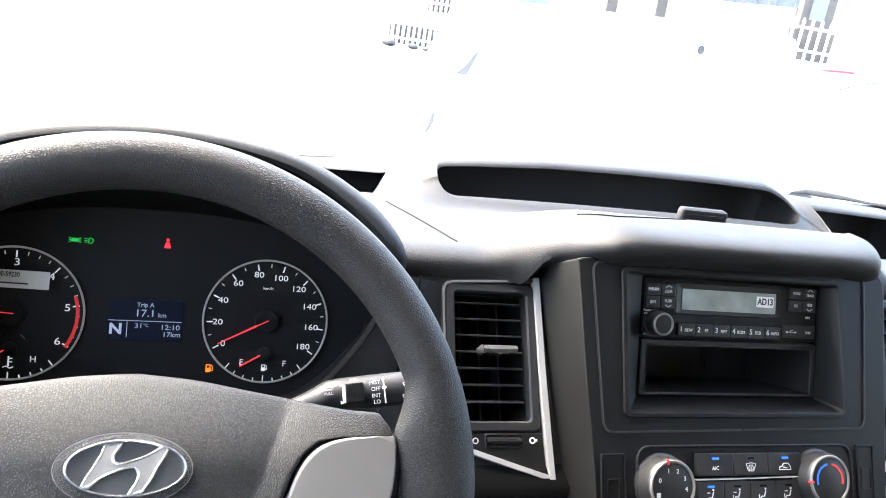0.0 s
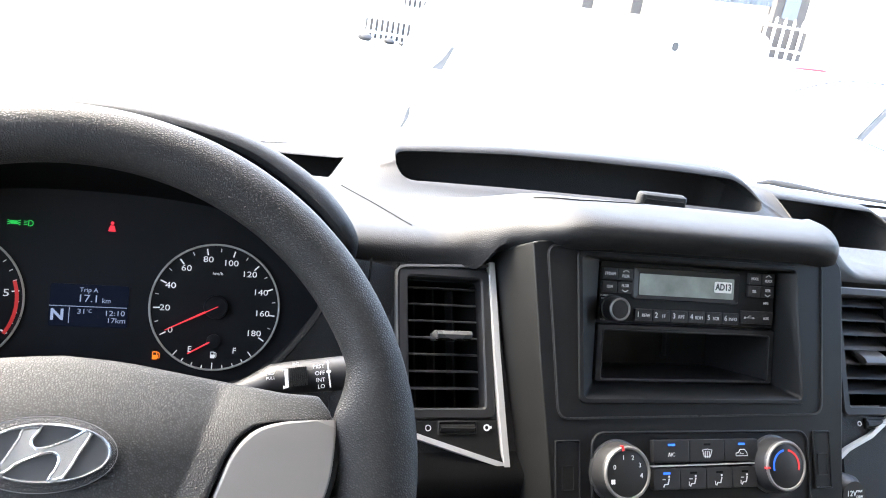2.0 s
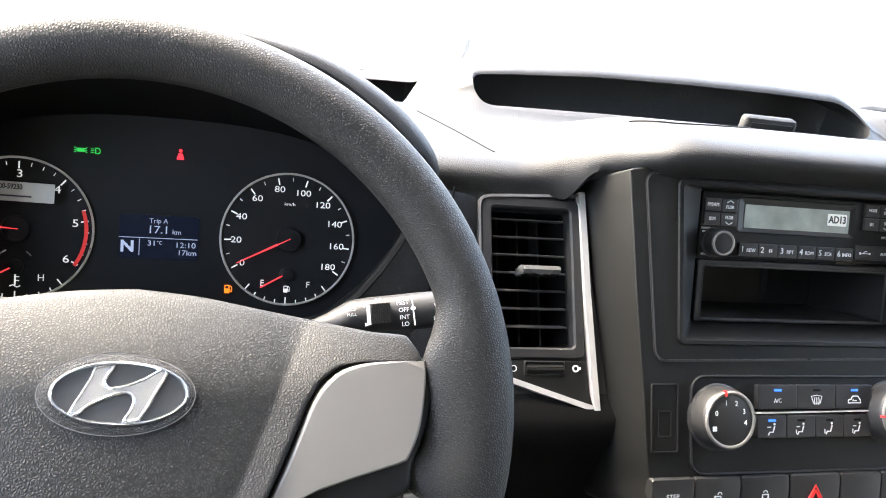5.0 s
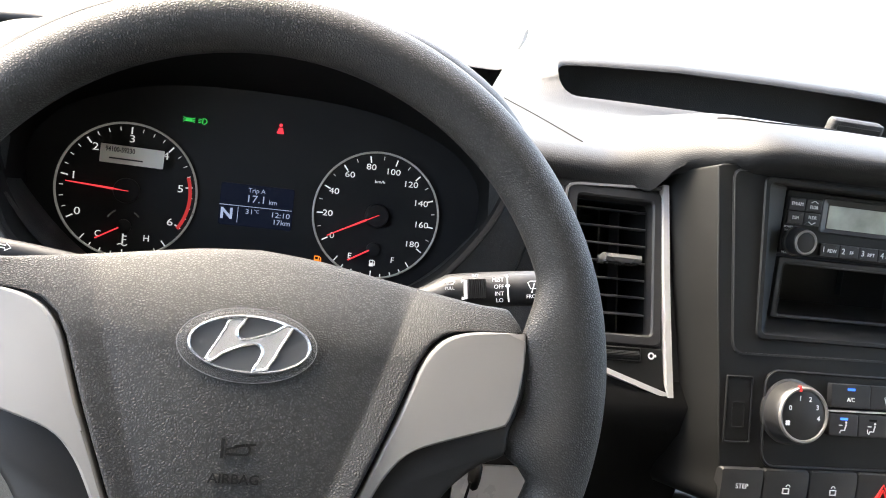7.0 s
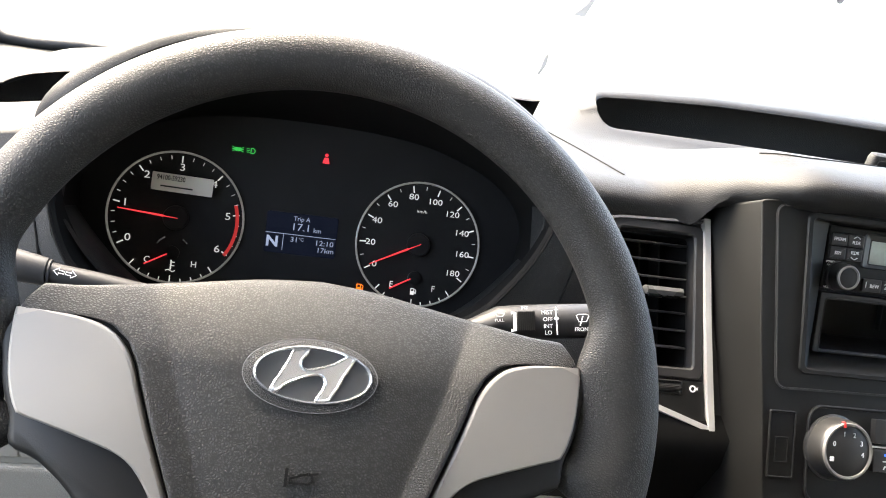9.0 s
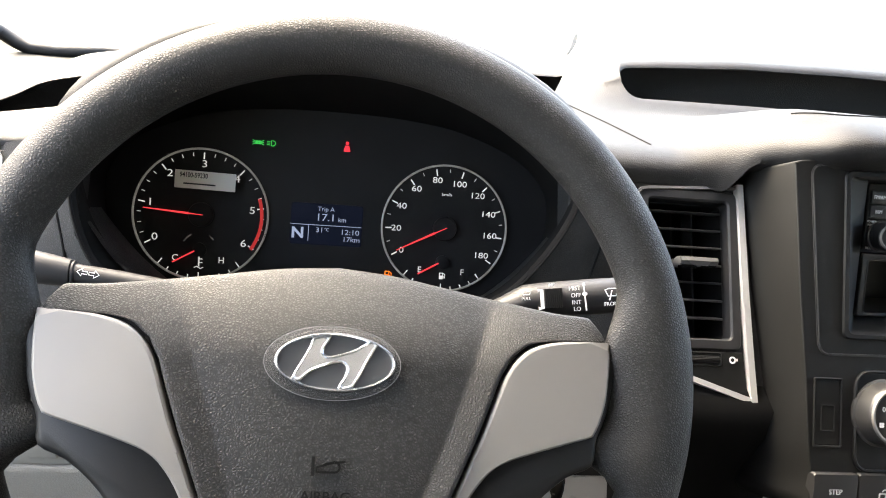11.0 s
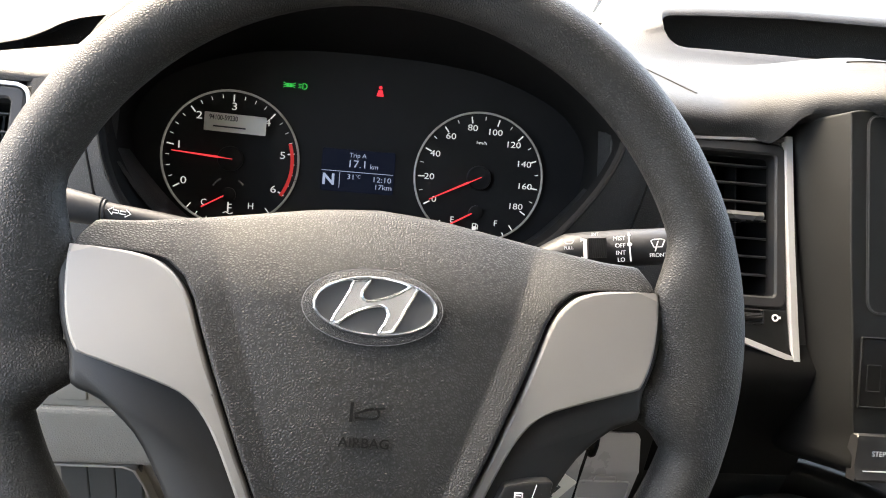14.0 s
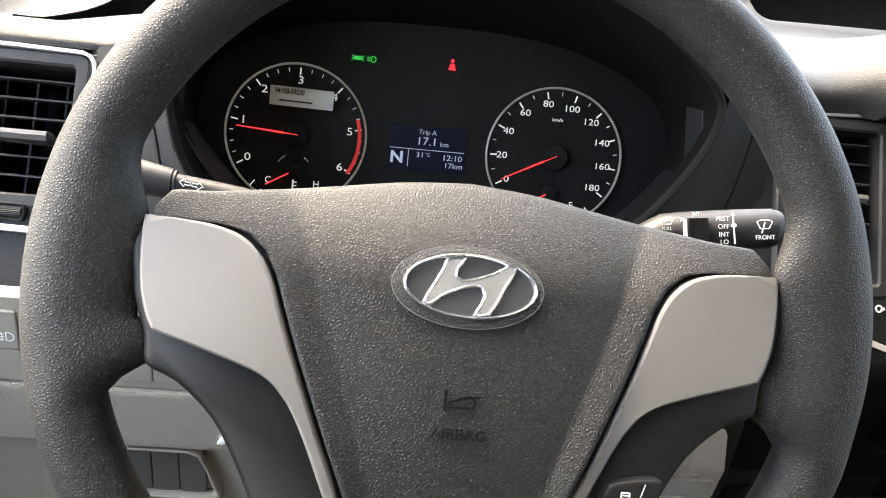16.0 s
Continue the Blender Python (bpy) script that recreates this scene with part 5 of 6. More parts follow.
# ---- climate control ----
clim = thing("climate_panel", STACK @ Matrix.Translation((0.001, 0, 0)), "black heater control panel with two silver-ringed knobs", "climate control")
co_ = rrect(0.2185, 0.0740, 0.012, -0.0098, -0.1125, 6)
bm = bmesh.new()
frame_ring(bm, co_, inset(co_, 0.0022), -0.001, 0.0022, 0.0008)
part("panel_rim", bm, M_STACK, clim)
bm = plate(inset(co_, 0.0024), -0.001, 0.0008)
part("panel", bm, M_STACK, clim)


def big_knob(cx, cy, kind):
    k = part("knob", turned(bmesh.new(), [(0.0248, 0.0), (0.0248, 0.002), (0.0232, 0.003), (0.0224, 0.014, 1), (0.0217, 0.0168, 1), (0.0208, 0.0174)], 104, cx, cy, 0.0007), M_RIBS, clim, "ribbed heater knob with silver ring")
    bm = bmesh.new()
    prof = [(0.0210, 0.0164), (0.0209, 0.0178), (0.0200, 0.0188), (0.0187, 0.0186), (0.0182, 0.0174), (0.0182, 0.0164)]
    loft(bm, [[(cx + p * math.cos(t), cy + p * math.sin(t), c) for p, c in prof] for t in [2 * math.pi * i / 64 for i in range(64)]], closed=True)
    part("knob_ring", bm, M_SILVER, k, "silver ring")
    part("knob_cap", turned(bmesh.new(), [(0.0183, 0.0164), (0.0183, 0.0175), (0.0177, 0.0178)], 48, cx, cy), M_BLACK, k)
    bm = bmesh.new()
    if kind == "fan":
        items = [("0", 158, 0.0036), ("1", 107, 0.0036), ("2", 68, 0.0036), ("3", 28, 0.0036), ("4", -10, 0.0036)]
        each_word("numeral", [(s, cx + 0.0126 * math.cos(radians(a)), cy + 0.0126 * math.sin(radians(a)), h, 0.0180) for s, a, h in items], M_LETTER, k)
        for q in range(4):
            a = radians(45 + 90 * q)
            slab(bm, oval(0.0010, 0.0010, cx - 0.0132 + 0.0012 * math.cos(a), cy - 0.0062 + 0.0012 * math.sin(a), 10), 0.0177, 0.0181)
        part("fan_symbol", bm, M_LETTER, k)
        p = [(cx + r * math.cos(radians(103)), cy + r * math.sin(radians(103))) for r in (0.0176, 0.0218)]
    else:
        stroke(bm, arc(cx, cy, 0.0132, 195, 100, 20), 0.0018, 0.0176, 0.0181)
        part("cold_mark", bm, M_BLUEARC, k, "blue cold arc")
        bm = bmesh.new()
        stroke(bm, arc(cx, cy, 0.0132, 80, -15, 20), 0.0018, 0.0176, 0.0181)
        part("hot_mark", bm, M_REDARC, k, "red warm arc")
        p = [(cx - r, cy - 0.001) for r in (0.0176, 0.0218)]
    bm = bmesh.new()
    stroke(bm, p, 0.0016, 0.0164, 0.0192)
    part("pointer", bm, M_REDARC, k, "red pointer line")


big_knob(-0.0962, -0.1065, "fan")
big_knob(0.0590, -0.1043, "heat")
bw = (0.0405 + 0.0645) / 3
for k in range(3):
    x0 = -0.0645 + k * bw
    b = button(clim, x0, x0 + bw, -0.1008, -0.0822, 0.006, text=[("A/C", 0, -0.0028, 0.0032, 0.9)] if k == 0 else (), led=(k != 1), gap=0.0003, r=0.001)
    cx, cy = x0 + bw / 2, -0.0940
    bm = bmesh.new()
    if k == 1:
        stroke(bm, [(cx - 0.0048, cy + 0.003), (cx, cy + 0.0038), (cx + 0.0048, cy + 0.003), (cx + 0.003, cy - 0.0022), (cx - 0.003, cy - 0.0022)], 0.0006, 0.0059, 0.0063, True)
        for q in (-1, 0, 1):
            stroke(bm, [(cx + q * 0.0018, cy - 0.0034), (cx + q * 0.0022, cy), (cx + q * 0.0016, cy + 0.0022)], 0.0005, 0.0059, 0.0063)
    elif k == 2:
        stroke(bm, [(cx - 0.0060, cy - 0.0022), (cx - 0.0058, cy), (cx - 0.0032, cy + 0.0006), (cx - 0.0018, cy + 0.0030), (cx + 0.0030, cy + 0.0030), (cx + 0.0052, cy + 0.0004), (cx + 0.0060, cy - 0.0022)], 0.0007, 0.0059, 0.0063, True)
        stroke(bm, [(cx + 0.0020, cy - 0.0006), (cx - 0.002, cy - 0.0006), (cx - 0.001, cy + 0.0008)], 0.0006, 0.0059, 0.0063)
    if k:
        part("symbol", bm, M_LETTER, b)
    else:
        bm.free()
bm = bmesh.new()
stroke(bm, [(-0.0650, -0.1034), (0.0385, -0.1024)], 0.0010, 0.0004, 0.0060)
part("divider", bm, M_TRIM, clim, "silver dividing line")
bw = (0.0385 + 0.0650) / 4
for k in range(4):
    x0 = -0.0650 + k * bw
    b = button(clim, x0, x0 + bw, -0.1222, -0.1048, 0.006, led=(k == 0), gap=0.0003, r=0.001)
    cx, cy = x0 + bw / 2, -0.1150
    bm = bmesh.new()
    slab(bm, oval(0.0009, 0.0009, cx + 0.0020, cy + 0.0034, 10), 0.0059, 0.0063)
    stroke(bm, [(cx + 0.0022, cy + 0.002), (cx + 0.0008, cy - 0.0026), (cx - 0.0022, cy - 0.0026), (cx - 0.0034, cy - 0.0048)], 0.0010, 0.0059, 0.0063)
    if k in (0, 1, 3):
        stroke(bm, [(cx - 0.0042, cy + 0.0012), (cx - 0.0012, cy + 0.0012)], 0.0007, 0.0059, 0.0063)
    if k in (1, 2, 3):
        stroke(bm, [(cx - 0.0044, cy - 0.001), (cx - 0.0044, cy - 0.0042)], 0.0007, 0.0059, 0.0063)
    part("symbol", bm, M_LETTER, b)

# ---- row of rocker switches at the foot of the console ----
edges = [-0.1515, -0.1160, -0.0770, -0.0345, 0.0115, 0.0500, 0.0900, 0.124]
for k in range(7):
    t = thing("rocker_switch", STACK @ Matrix.Translation(((edges[k] + edges[k + 1]) / 2, -0.166, 0.0)), "black rocker switch with a white symbol" if k in (1, 2) else "black rocker switch lettered STEP" if k == 0 else "black hazard switch with a red triangle" if k == 3 else "black blank rocker switch", "switch", "console switch row")
    w = edges[k + 1] - edges[k]
    bm = bmesh.new()
    sec = [(-0.017, -0.006), (-0.017, 0.0035), (-0.015, 0.0048), (-0.006, 0.0030), (0.010, 0.0052), (0.0155, 0.0050), (0.0165, 0.0035), (0.0165, -0.006)]
    loft(bm, [[(x, y * sc, c * (sc if c > 0 else 1)) for y, c in sec] for x, sc in ((-w / 2 + 0.0008, 0.94), (-w / 2 + 0.0018, 1), (w / 2 - 0.0018, 1), (w / 2 - 0.0008, 0.94))])
    part("rocker", bm, M_KEYCAP, t)
    bm = bmesh.new()
    if k == 0:
        letters(bm, [("STEP", 0, 0.003, 0.0036, 0.0044)])
        block(bm, -0.011, 0.011, -0.0095, -0.0088, 0.003, 0.0042)
        part("marking", bm, M_LETTER, t)
    elif k in (1, 2):
        frame_ring(bm, rrect(0.0058, 0.0044, 0.0004, 0, 0.0005), rrect(0.0042, 0.003, 0.0003, 0, 0.0005), 0.003, 0.0046, 0.0001)
        sx = 0.0016 if k == 1 else 0
        stroke(bm, arc(sx, 0.0036, 0.0017, 0, 180, 8), 0.0006, 0.003, 0.0046)
        part("marking", bm, M_LETTER, t)
    elif k == 3:
        stroke(bm, [(-0.0085, -0.0068), (0.0085, -0.0068), (0, 0.0080)], 0.0012, 0.0035, 0.0056, True)
        stroke(bm, [(-0.0050, -0.0046), (0.0050, -0.0046), (0, 0.0040)], 0.0010, 0.0035, 0.0056, True)
        part("marking", bm, M_REDARC, t, "red and white hazard triangle")
    else:
        bm.free()


# ---- lower dash on the driver's side ----
knee = thing("knee_panel", Matrix.Translation((-0.20, 0.50, 1.58)), "grey grained lower dash panel with blank switches", "dash panel")


def upright(pts, d0, d1, bev=0.001):
    """A plate standing in x and z, its face towards the driver."""
    bm = plate(pts, d0, d1, bev)
    bm.transform(Matrix(((1, 0, 0, 0), (0, 0, -1, 0), (0, 1, 0, 0), (0, 0, 0, 1))))
    return bm


part("upper_panel", upright(rrect(0.50, 0.062, 0.004, -0.05, 0.038), -0.012, 0.0), M_GREYFLAT, knee)
part("padded_panel", upright(rrect(0.50, 0.047, 0.004, -0.05, -0.0172), -0.05, 0.003, 0.003), M_GREY, knee)
part("foot_panel", upright(rrect(0.50, 0.070, 0.004, -0.05, -0.0763), -0.05, -0.008), M_GREY, knee)
for cx, cy, w, h in ((-0.0675, 0.0195, 0.028, 0.0235), (-0.028, 0.029, 0.040, 0.032), (0.0155, 0.029, 0.0193, 0.032), (0.0355, 0.029, 0.0193, 0.032)):
    part("blank_switch", upright(rrect(w, h, 0.002, cx, cy), -0.002, 0.0015, 0.0008), M_GREYFLAT, knee)
# Small pale four-cornered piece standing out from the padded panel.
part("pale_tab", upright(ccw([(0.0655, -0.0305), (0.0705, -0.0305), (0.0720, -0.0240), (0.0690, -0.0255)]), 0.0, 0.0065, 0.0005), M_PAPER, knee, "small pale tab")
b = part("fog_switch", upright(rrect(0.028, 0.027, 0.002, -0.0675, 0.0462), -0.002, 0.0022, 0.0008), M_GREYFLAT, knee)
bm = bmesh.new()
stroke(bm, arc(-0.0735, 0.046, 0.0030, -90, 90, 10) + [(-0.0750, 0.049), (-0.0750, 0.043)], 0.0007, 0.0020, 0.0025, True)
for k in (-1, 0, 1):
    stroke(bm, [(-0.0762, 0.046 + k * 0.002), (-0.0795, 0.0455 + k * 0.002)], 0.0006, 0.0020, 0.0025)
stroke(bm, [(-0.0778, 0.0492), (-0.0772, 0.046), (-0.0780, 0.0428)], 0.0006, 0.0020, 0.0025)
bm.transform(Matrix.Translation((0.0145, -0.0045, 0.0)))
bm.transform(Matrix(((1, 0, 0, 0), (0, 0, -1, 0), (0, 1, 0, 0), (0, 0, 0, 1))))
part("fog_symbol", bm, M_LETTER, b)
bay = ccw([(-0.03, -0.0425), (0.045, -0.0425), (0.053, -0.046), (0.0585, -0.058), (0.0660, -0.082), (0.06, -0.086), (-0.03, -0.086)])
bm = bmesh.new()
frame_ring(bm, bay, inset(bay, 0.002), -0.01, 0.002, 0.0006)
bm.transform(Matrix(((1, 0, 0, 0), (0, 0, -1, 0), (0, 1, 0, 0), (0, 0, 0, 1))))
part("switch_bay", bm, M_GREYFLAT, knee)
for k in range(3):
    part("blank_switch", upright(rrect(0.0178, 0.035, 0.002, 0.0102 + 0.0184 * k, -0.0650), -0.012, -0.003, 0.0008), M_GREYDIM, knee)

# lower dash on the console side, bag hook, key
low = thing("lower_dash", Matrix.Translation((0.25, 0.53, 1.55)), "black lower dash panel beside the steering column", "dash panel")
bm = bmesh.new()
prof = [(0.03, 0.11), (-0.012, 0.085), (-0.012, 0.06), (0.004, 0.02), (0.010, -0.035)]
loft(bm, [[(x, y, z) for y, z in prof] for x in (-0.14, -0.05, 0.05, 0.12)], wrap=False)
part("panel", bm, M_DEEP, low, sharp=60)
bm = bmesh.new()
prof = [(0.03, -0.036), (0.014, -0.037), (0.013, -0.042), (0.016, -0.06), (0.05, -0.14), (0.15, -0.22)]
loft(bm, [[(x, y, z) for y, z in prof] for x in (-0.14, -0.05, 0.05, 0.12)], wrap=False)
part("kick_panel", bm, M_BLACK, low, sharp=60)
hook = thing("bag_hook", Matrix.Translation((0.2, 0.527, 1.515)), "grey fold-out bag hook marked ten kilograms", "bag hook")
part("plate", upright(rrect(0.080, 0.120, 0.010, -0.003, -0.002), -0.004, -0.0025, 0.001), M_BLACK, hook)
bm = bmesh.new()
loft(bm, [[(-0.033, y, z), (x - 0.004, y, z), (x, y + 0.0004, z), (x, y + 0.0025, z), (-0.033, y + 0.0025, z)] for x, y, z in ((0.0205, 0.0005, 0.0470), (0.0235, 0.0002, 0.0455), (0.0252, -0.0005, 0.0425), (0.0285, -0.0060, 0.0160), (0.0288, -0.0064, 0.0140), (0.0284, -0.0062, 0.0120), (0.0265, -0.003, -0.030), (0.0255, -0.002, -0.045))])
part("card", bm, M_HOOKCARD, hook, "glossy grey card", sharp=25)
TOX = Matrix(((1, 0, 0, 0), (0, 0, -1, 0), (0, 1, 0, 0), (0, 0, 0, 1)))
bm = words([("10Kg", 0.002, -0.0215, 0.0100, 0.0060, "CENTER", 1.15)])
stroke(bm, rrect(0.041, 0.0185, 0.003, 0.003, -0.0050), 0.0009, 0.0056, 0.0075, True)
stroke(bm, [(-0.007, 0.0045), (-0.0055, 0.0095), (0.0105, 0.0095), (0.012, 0.0045)], 0.0009, 0.0062, 0.0078)
bm.transform(TOX)
part("print", bm, M_LINE, hook)

key = thing("ignition_key", Matrix.Translation((0.166, 0.478, 1.5945)), "black-headed ignition key in its lock", "key")
bm = bmesh.new()
loft(bm, [[(x, y, z) for x, y in oval(0.0042 * s, 0.009 * s, 0, 0, 20)] for z, s in ((0.012, 0.45), (0.009, 0.9), (0.0, 1.0), (-0.007, 0.9), (-0.011, 0.5))])
part("head", bm, M_DEEP, key, sharp=60)
bm = bmesh.new()
tube(bm, [(0.0, 0.0, 0.0), (0.004, 0.02, 0.0), (0.008, 0.05, 0.0)], 0.004, 10)
part("blade", bm, M_CHROME, key)
bm = bmesh.new()
loft(bm, [[(0.005 + p * math.cos(t), 0.036 + 0.002 * math.sin(t), p * math.sin(t)) for p in (0.010, 0.018)] for t in [2 * math.pi * i / 24 for i in range(24)]], wrap=False, closed=True)
part("lock_ring", bm, M_TRIM, key)
bm = bmesh.new()
tube(bm, [(-0.004, -0.006, -0.002), (-0.006, -0.008, -0.02), (-0.0065, -0.007, -0.05), (-0.0062, -0.006, -0.09)], 0.0011, 8)
part("cord", bm, M_DEEP, key, "thin black cord")
tag = thing("key_tag", Matrix.Translation((0.1395, 0.470, 1.5535)) @ Matrix.Rotation(radians(35), 4, "Y"), "cream paper key tag with blue tape", "tag")
bm = upright(rrect(0.0205, 0.040, 0.001, 0, 0), -0.0003, 0.0003, 0)
part("paper", bm, M_PAPER, tag)
bm = bmesh.new()
for k in range(9):
    block(bm, -0.006 + 0.0011 * k, -0.0055 + 0.0011 * k + 0.0003 * (k % 3), 0.003, 0.010, 0.0003, 0.0006)
for k in range(2):
    block(bm, -0.0062, 0.0055 - 0.003 * k, -0.0015 - 0.004 * k, 0.0 - 0.004 * k, 0.0003, 0.0006)
bm.transform(TOX)
part("print_bars", bm, M_INK, tag)
part("tape", upright(ccw([(-0.0104, -0.014), (0.0104, -0.004), (0.0110, -0.030), (-0.0104, -0.032)]), -0.0005, 0.0006, 0), M_BLUETAPE, tag, "blue adhesive tape")

# gear lever boot beside the console foot
boot = thing("gear_console", Matrix.Translation((0.36, 0.50, 1.46)), "black glossy gear lever surround below the console", "gear console")
bm = bmesh.new()
loft(bm, [[(0.13 * s * math.cos(t), 0.10 * s * math.sin(t), z) for t in [2 * math.pi * i / 40 for i in range(40)]] for s, z in ((1.15, -0.25), (1.1, 0.0), (1.05, 0.022), (0.95, 0.034), (0.85, 0.036), (0.78, 0.028), (0.76, 0.0))], caps=False)
part("surround", bm, M_BLACK, boot, sharp=60)
bm = bmesh.new()
loft(bm, [[(0.13 * s * math.cos(t), 0.10 * s * math.sin(t), z) for t in [2 * math.pi * i / 40 for i in range(40)]] for s, z in ((0.77, 0.002), (0.66, 0.012), (0.6, 0.006), (0.48, 0.026), (0.42, 0.020), (0.3, 0.045))])
part("boot", bm, M_RUBBER, boot, "pleated black gear lever boot", sharp=60)
# power socket right of the console
sock = thing("power_socket", frame_at(0.652, 0.50, 1.655, 20), "black power socket with a ribbed cap", "socket")
part("cap", turned(bmesh.new(), [(0.017, -0.02), (0.017, 0.004), (0.014, 0.009, 1), (0.013, 0.012)], 48, 0, -0.03, 0.0008), M_BLACK, sock)
part("print", words([("12V", -0.003, -0.028, 0.005, 0.0122), ("MAX", 0.006, -0.026, 0.0022, 0.0122), ("120W", 0.006, -0.031, 0.0022, 0.0122)]), M_LETTER, sock)

# ---- outside ----
M_GREYDARK = mat("mottled_dark_grey", (0.07, 0.07, 0.068), 0.6, kind="NOISE", mottle=0.4, msize=8)
wiper = thing("wiper", I4, "black wiper arm lying at the foot of the windscreen", "wiper")
bm = bmesh.new()
tube(bm, [(1.0, 1.125, 1.7835), (1.03, 1.13, 1.7865), (1.07, 1.13, 1.7845), (1.12, 1.13, 1.782), (1.17, 1.13, 1.778), (1.28, 1.13, 1.7745), (1.45, 1.13, 1.77)], [0.002, 0.005, 0.006, 0.004, 0.003, 0.0035, 0.004], 8)
part("arm", bm, M_RUBBER, wiper)
bm = bmesh.new()
tube(bm, [(0.11, 1.115, 1.760), (0.165, 1.115, 1.7625), (0.215, 1.115, 1.766)], [0.0012, 0.0016, 0.0012], 6)
part("blade", bm, M_RUBBER, wiper)



def tyre(x, y, z, r, w, parent):
    prof = [(r * 0.6, -w / 2), (r * 0.92, -w / 2), (r, -w * 0.35), (r, w * 0.35), (r * 0.92, w / 2), (r * 0.6, w / 2)]
    bm = bmesh.new()
    loft(bm, [[(x + p * math.cos(t), y + c, z + p * math.sin(t)) for p, c in prof] for t in [2 * math.pi * i / 32 for i in range(32)]], closed=True)
    t = part("tyre", bm, M_RUBBER, parent)
    bm = bmesh.new()
    loft(bm, [[(x + p * math.cos(t), y + c, z + p * math.sin(t)) for t in [2 * math.pi * i / 24 for i in range(24)]] for p, c in ((r * 0.6, -w * 0.4), (r * 0.3, -w * 0.25), (r * 0.1, -w * 0.3))])
    part("rim", bm, M_WHITE, t)


def upright_y(pts, y0, y1, bev=0.0):
    """A plate standing across the view, from y1 to y0 (nearer)."""
    bm = plate(pts, -y1, -y0, bev)
    bm.transform(Matrix(((1, 0, 0, 0), (0, 0, -1, 0), (0, 1, 0, 0), (0, 0, 0, 1))))
    return bm


truck = thing("box_truck", Matrix.Translation((3.35, 11.4, 0)), "plain white box truck parked across the yard", "truck")
side = [(0.05, -0.2), (0.02, 0.45), (0.12, 0.72), (0.30, 0.95), (0.50, 1.45), (0.72, 2.05), (5.55, 2.33), (5.8, 2.25), (5.9, 1.9), (5.9, 0.5), (5.5, 0.5), (5.3, 0.85), (4.6, 0.85), (4.4, -0.2)]
part("body", upright_y(side, -0.05, 2.1, 0.05), M_WHITE, truck)
# Dark leaf stands in for the wheel arch gap and half-hidden tyre.
part("arch_leaf", upright_y([(-0.12, 0.08), (-0.07, 0.10), (0.0, 0.26), (0.0, 0.42), (-0.05, 0.37), (-0.08, 0.20)], -0.12, -0.08), M_GREYDARK, truck, "dark leaf shape standing in for the wheel arch gap")
tyre(4.95, 0.2, 0.38, 0.38, 0.25, truck)
bm = upright_y([(0.14, 1.00), (0.32, 1.00), (0.45, 1.33), (0.40, 1.34), (0.28, 1.14)], -0.3, -0.2, 0.01)
part("mirror", bm, M_GREYDARK, truck)
part("lock", upright_y(oval(0.05, 0.07, 4.1, 1.86, 16), -0.09, -0.04), M_RUBBER, truck)

car = thing("parked_car", Matrix.Translation((7.6, 8.0, 0)), "white hatchback parked at the side of the yard", "car")
bm = upright_y(smooth([(-1.7, 0.3), (-1.75, 0.9), (-1.45, 1.50), (-1.25, 1.67), (-0.7, 1.81), (-0.1, 1.87), (1.5, 1.88), (2.8, 1.5), (3.3, 1.0), (3.3, 0.3)], 5), -0.8, 0.8, 0.15)
part("body", bm, M_WHITE, car)
for x in (-1.2, 2.3):
    tyre(x, -0.75, 0.31, 0.31, 0.2, car)
bm = bmesh.new()
tube(bm, [(-0.24, -0.83, 1.27), (-0.22, -0.83, 1.31), (0.0, -0.83, 1.61), (0.1, -0.83, 1.72)], 0.035, 6)
part("pillar", bm, M_GREYDARK, car)
bm = bmesh.new()
tube(bm, [(-1.35, -0.82, 1.66), (-1.0, -0.82, 1.785), (-0.7, -0.82, 1.865), (-0.4, -0.82, 1.89), (-0.1, -0.82, 1.90), (0.6, -0.82, 1.90)], 0.008, 6)
part("roof_seal", bm, M_RUBBER, car)

red = thing("red_car", Matrix.Translation((17.3, 20.0, 0)), "small red car parked beyond the white one", "car")
bm = upright_y(smooth([(-0.8, 0.4), (-0.85, 1.1), (-0.75, 1.72), (0.1, 1.85), (0.6, 1.80), (0.75, 1.3), (0.8, 0.4)], 4), -0.7, 0.7, 0.1)
part("body", bm, M_REDPAINT, red)
for x in (-0.4, 0.8):
    tyre(x, -0.7, 0.3, 0.3, 0.18, red)


def fence(x, y, z, count, gapw, height, turn, label):
    f = thing("fence", Matrix.Translation((x, y, z)) @ Matrix.Rotation(radians(turn), 4, "Z"), label, "fence")
    bm = bmesh.new()
    pts = [(-0.05, 0), (0.05, 0), (0.05, height - 0.08), (0.0, height), (-0.05, height - 0.08)]
    loft(bm, [[(p, c, q) for p, q in pts] for c in (0.0, 0.03)])
    first = part("picket", bm, M_FENCE, f)
    for k in range(1, count):
        o = new("picket", first.data)
        o.parent = f
        o.location = (k * gapw, 0, 0)
    # Dark sheet added behind the pickets so that their gaps read dark.
    part("gap_backing", block(bmesh.new(), -0.1, count * gapw - 0.1, 0.09, 0.11, 0.02, height * 0.72), M_BROWN, f, "dark brown sheet added to darken the gaps between pickets")
    for h in (0.2, 0.75):
        part("rail", block(bmesh.new(), -0.1, count * gapw, 0.03, 0.07, h * height, h * height + 0.09), M_FENCE, f)
    return f


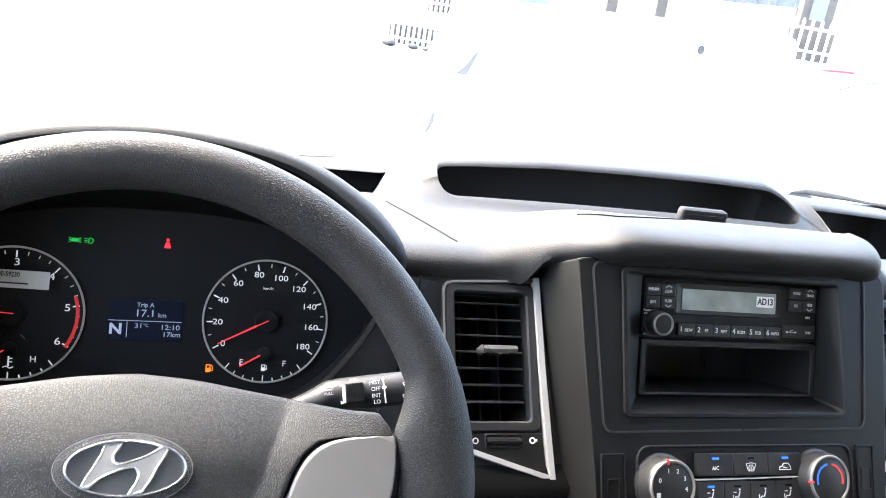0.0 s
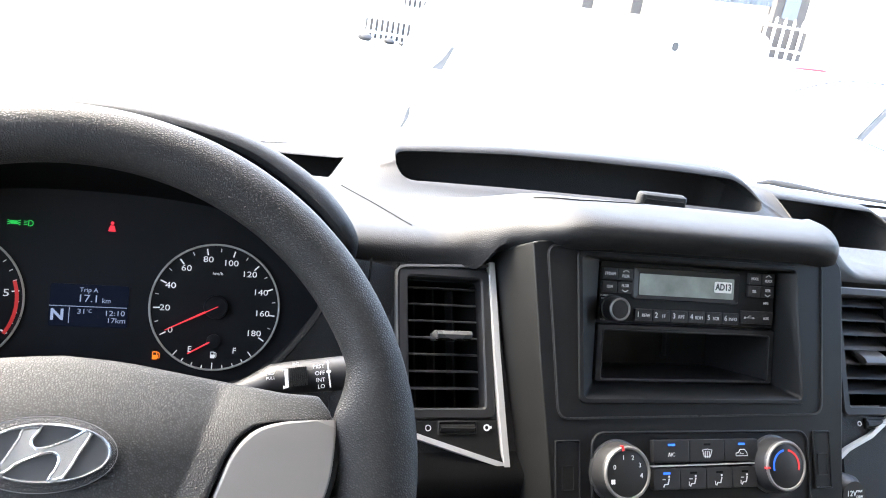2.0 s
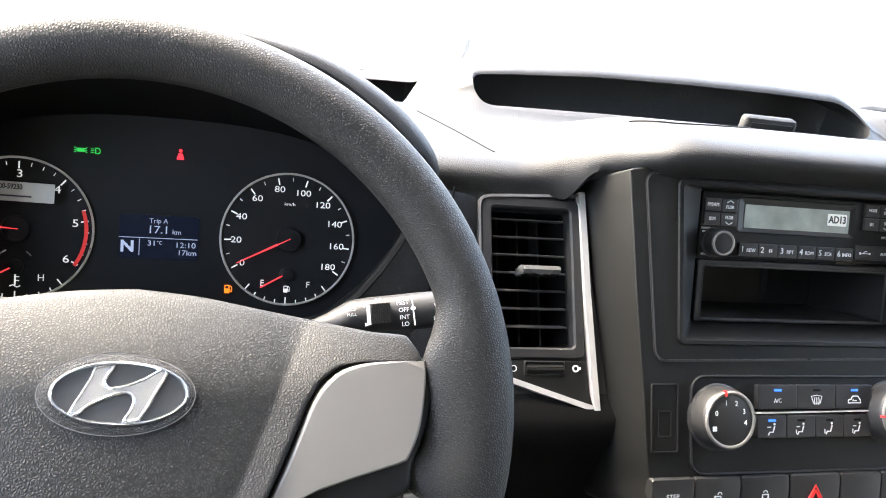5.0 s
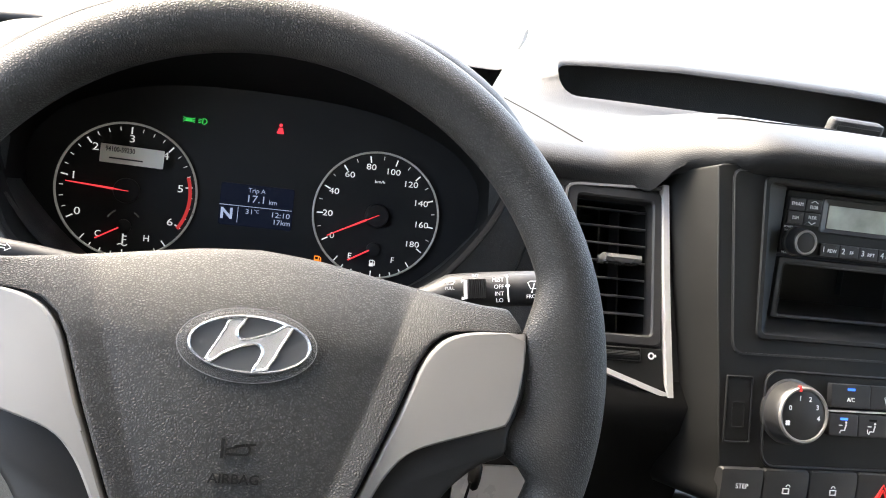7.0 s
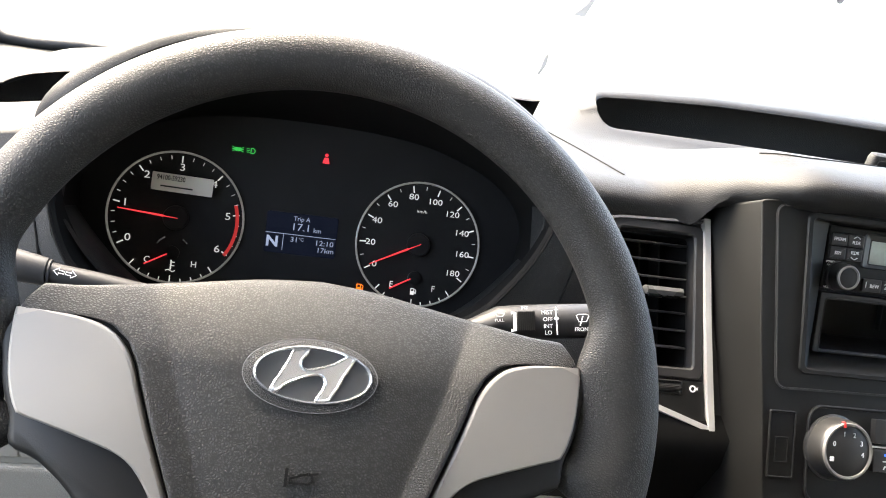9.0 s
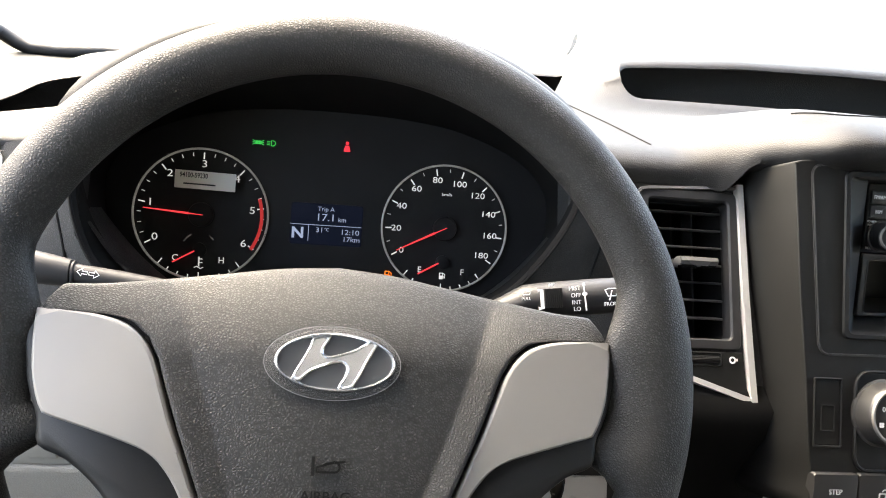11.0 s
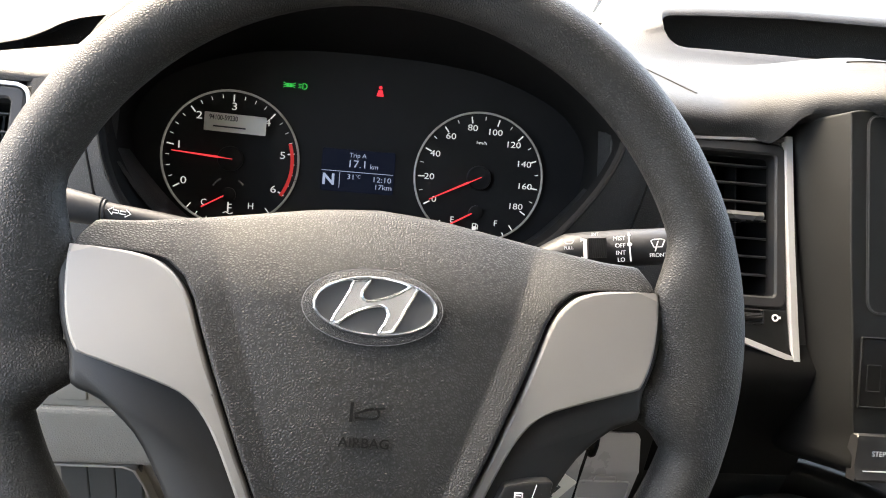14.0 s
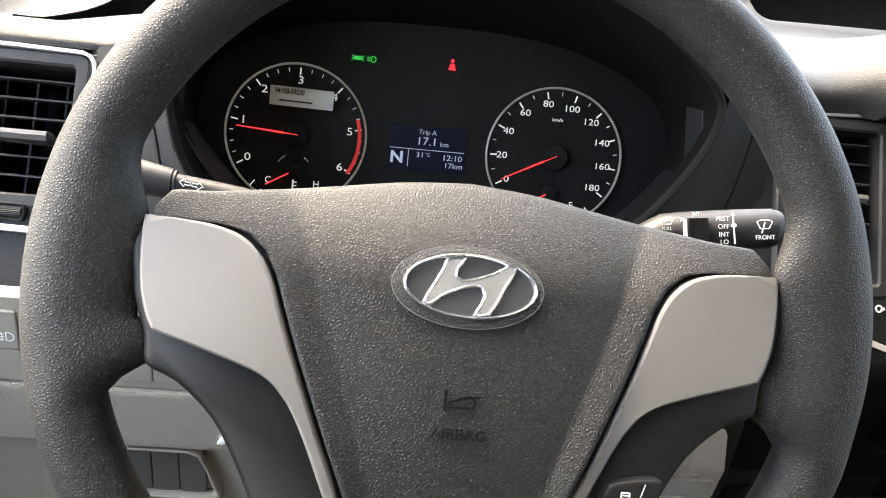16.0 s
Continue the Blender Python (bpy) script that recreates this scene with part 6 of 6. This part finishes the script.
fence(7.0, 31.0, 0.0, 17, 0.21, 1.02, 0, "white picket fence round the yard")
fence(9.3, 34.5, 1.3, 9, 0.22, 1.6, 0, "white picket fence on the raised bank")
fence(21.0, 26.5, 1.9, 5, 0.34, 1.5, -20, "tall white picket fence on a low wall")
bank = tagged(part("wall_bank", block(bmesh.new(), 9.1, 11.4, 34.45, 34.8, 0, 1.3), M_FENCE), "low white wall under the picket fence", "wall", kind="structure")
wall = tagged(part("wall_far", block(bmesh.new(), -30, 45, 40, 40.4, 0, 2.6), M_WALL), "long pale yard wall", "wall", kind="structure")
part_wall = tagged(part("wall_low", block(bmesh.new(), 20.9, 26, 26.6, 26.9, 0, 1.9), M_FENCE), "low white wall under the fence", "wall", kind="structure")
part_wall.matrix_world = Matrix.Translation((21.0, 26.5, 0)) @ Matrix.Rotation(radians(-40), 4, "Z") @ Matrix.Translation((-21.0, -26.5, 0))
shed = thing("open_shed", Matrix.Translation((16, 36, 0)), "open shed under blue-grey sheeting", "shed")
bm = bmesh.new()
rows = []
for i in range(121):
    x = 4.2 + 8.8 * i / 120
    y = 0.10 * math.sin(x * 5.1) + 0.07 * math.sin(x * 11.7 + 1.0)
    rows.append([(x, y + 0.05 * q, interp(x, [(4.2, 3.75), (8.6, 3.98), (13.0, 4.33)]) + 2.4 * q) for q in (0, 0.33, 0.66, 1)] + [(x, y + 0.05 * q + 0.04, interp(x, [(4.2, 3.75), (8.6, 3.98), (13.0, 4.33)]) + 2.4 * q) for q in (1, 0.66, 0.33, 0)])
loft(bm, rows)
part("sheet", bm, M_TARP, shed, "hanging sheet in folds")
for x in (2.4, 5.0, 12.8):
    part("post", block(bmesh.new(), x - 0.28, x + 0.28, 0.1, 0.5, 0, 6.0), M_BROWN, shed)
part("blue_end", upright_y([(-2.8, 2.2), (-1.0, 2.2), (-0.6, 3.2), (-1.6, 3.6)], -0.3, -0.2), M_BLUEPAINT, shed)
house = thing("gatehouse", Matrix.Translation((26.8, 31, 0)), "dark-windowed gatehouse behind the fence", "building")
part("wall", block(bmesh.new(), -2.0, -0.3, 0, 0.3, 0, 7.5), M_BROWN, house)
part("window", upright_y([(-1.6, 3.6), (-0.8, 3.6), (-0.8, 5.0), (-1.6, 5.0)], -0.05, 0.02), M_TARP, house)
rocks = thing("kerb_stones", Matrix.Translation((7.5, 29.5, 0)), "dark stones lying at the fence", "stones")
for x, s in ((-0.9, 0.28), (0.0, 0.22), (0.5, 0.16)):
    bm = bmesh.new()
    bmesh.ops.create_icosphere(bm, subdivisions=2, radius=s)
    for v in bm.verts:
        v.co *= 1 + 0.2 * noise.noise(v.co * 6)
        v.co.z *= 0.5
    bm.transform(Matrix.Translation((x, 0, s * 0.4)))
    part("stone", bm, M_RUBBER, rocks)
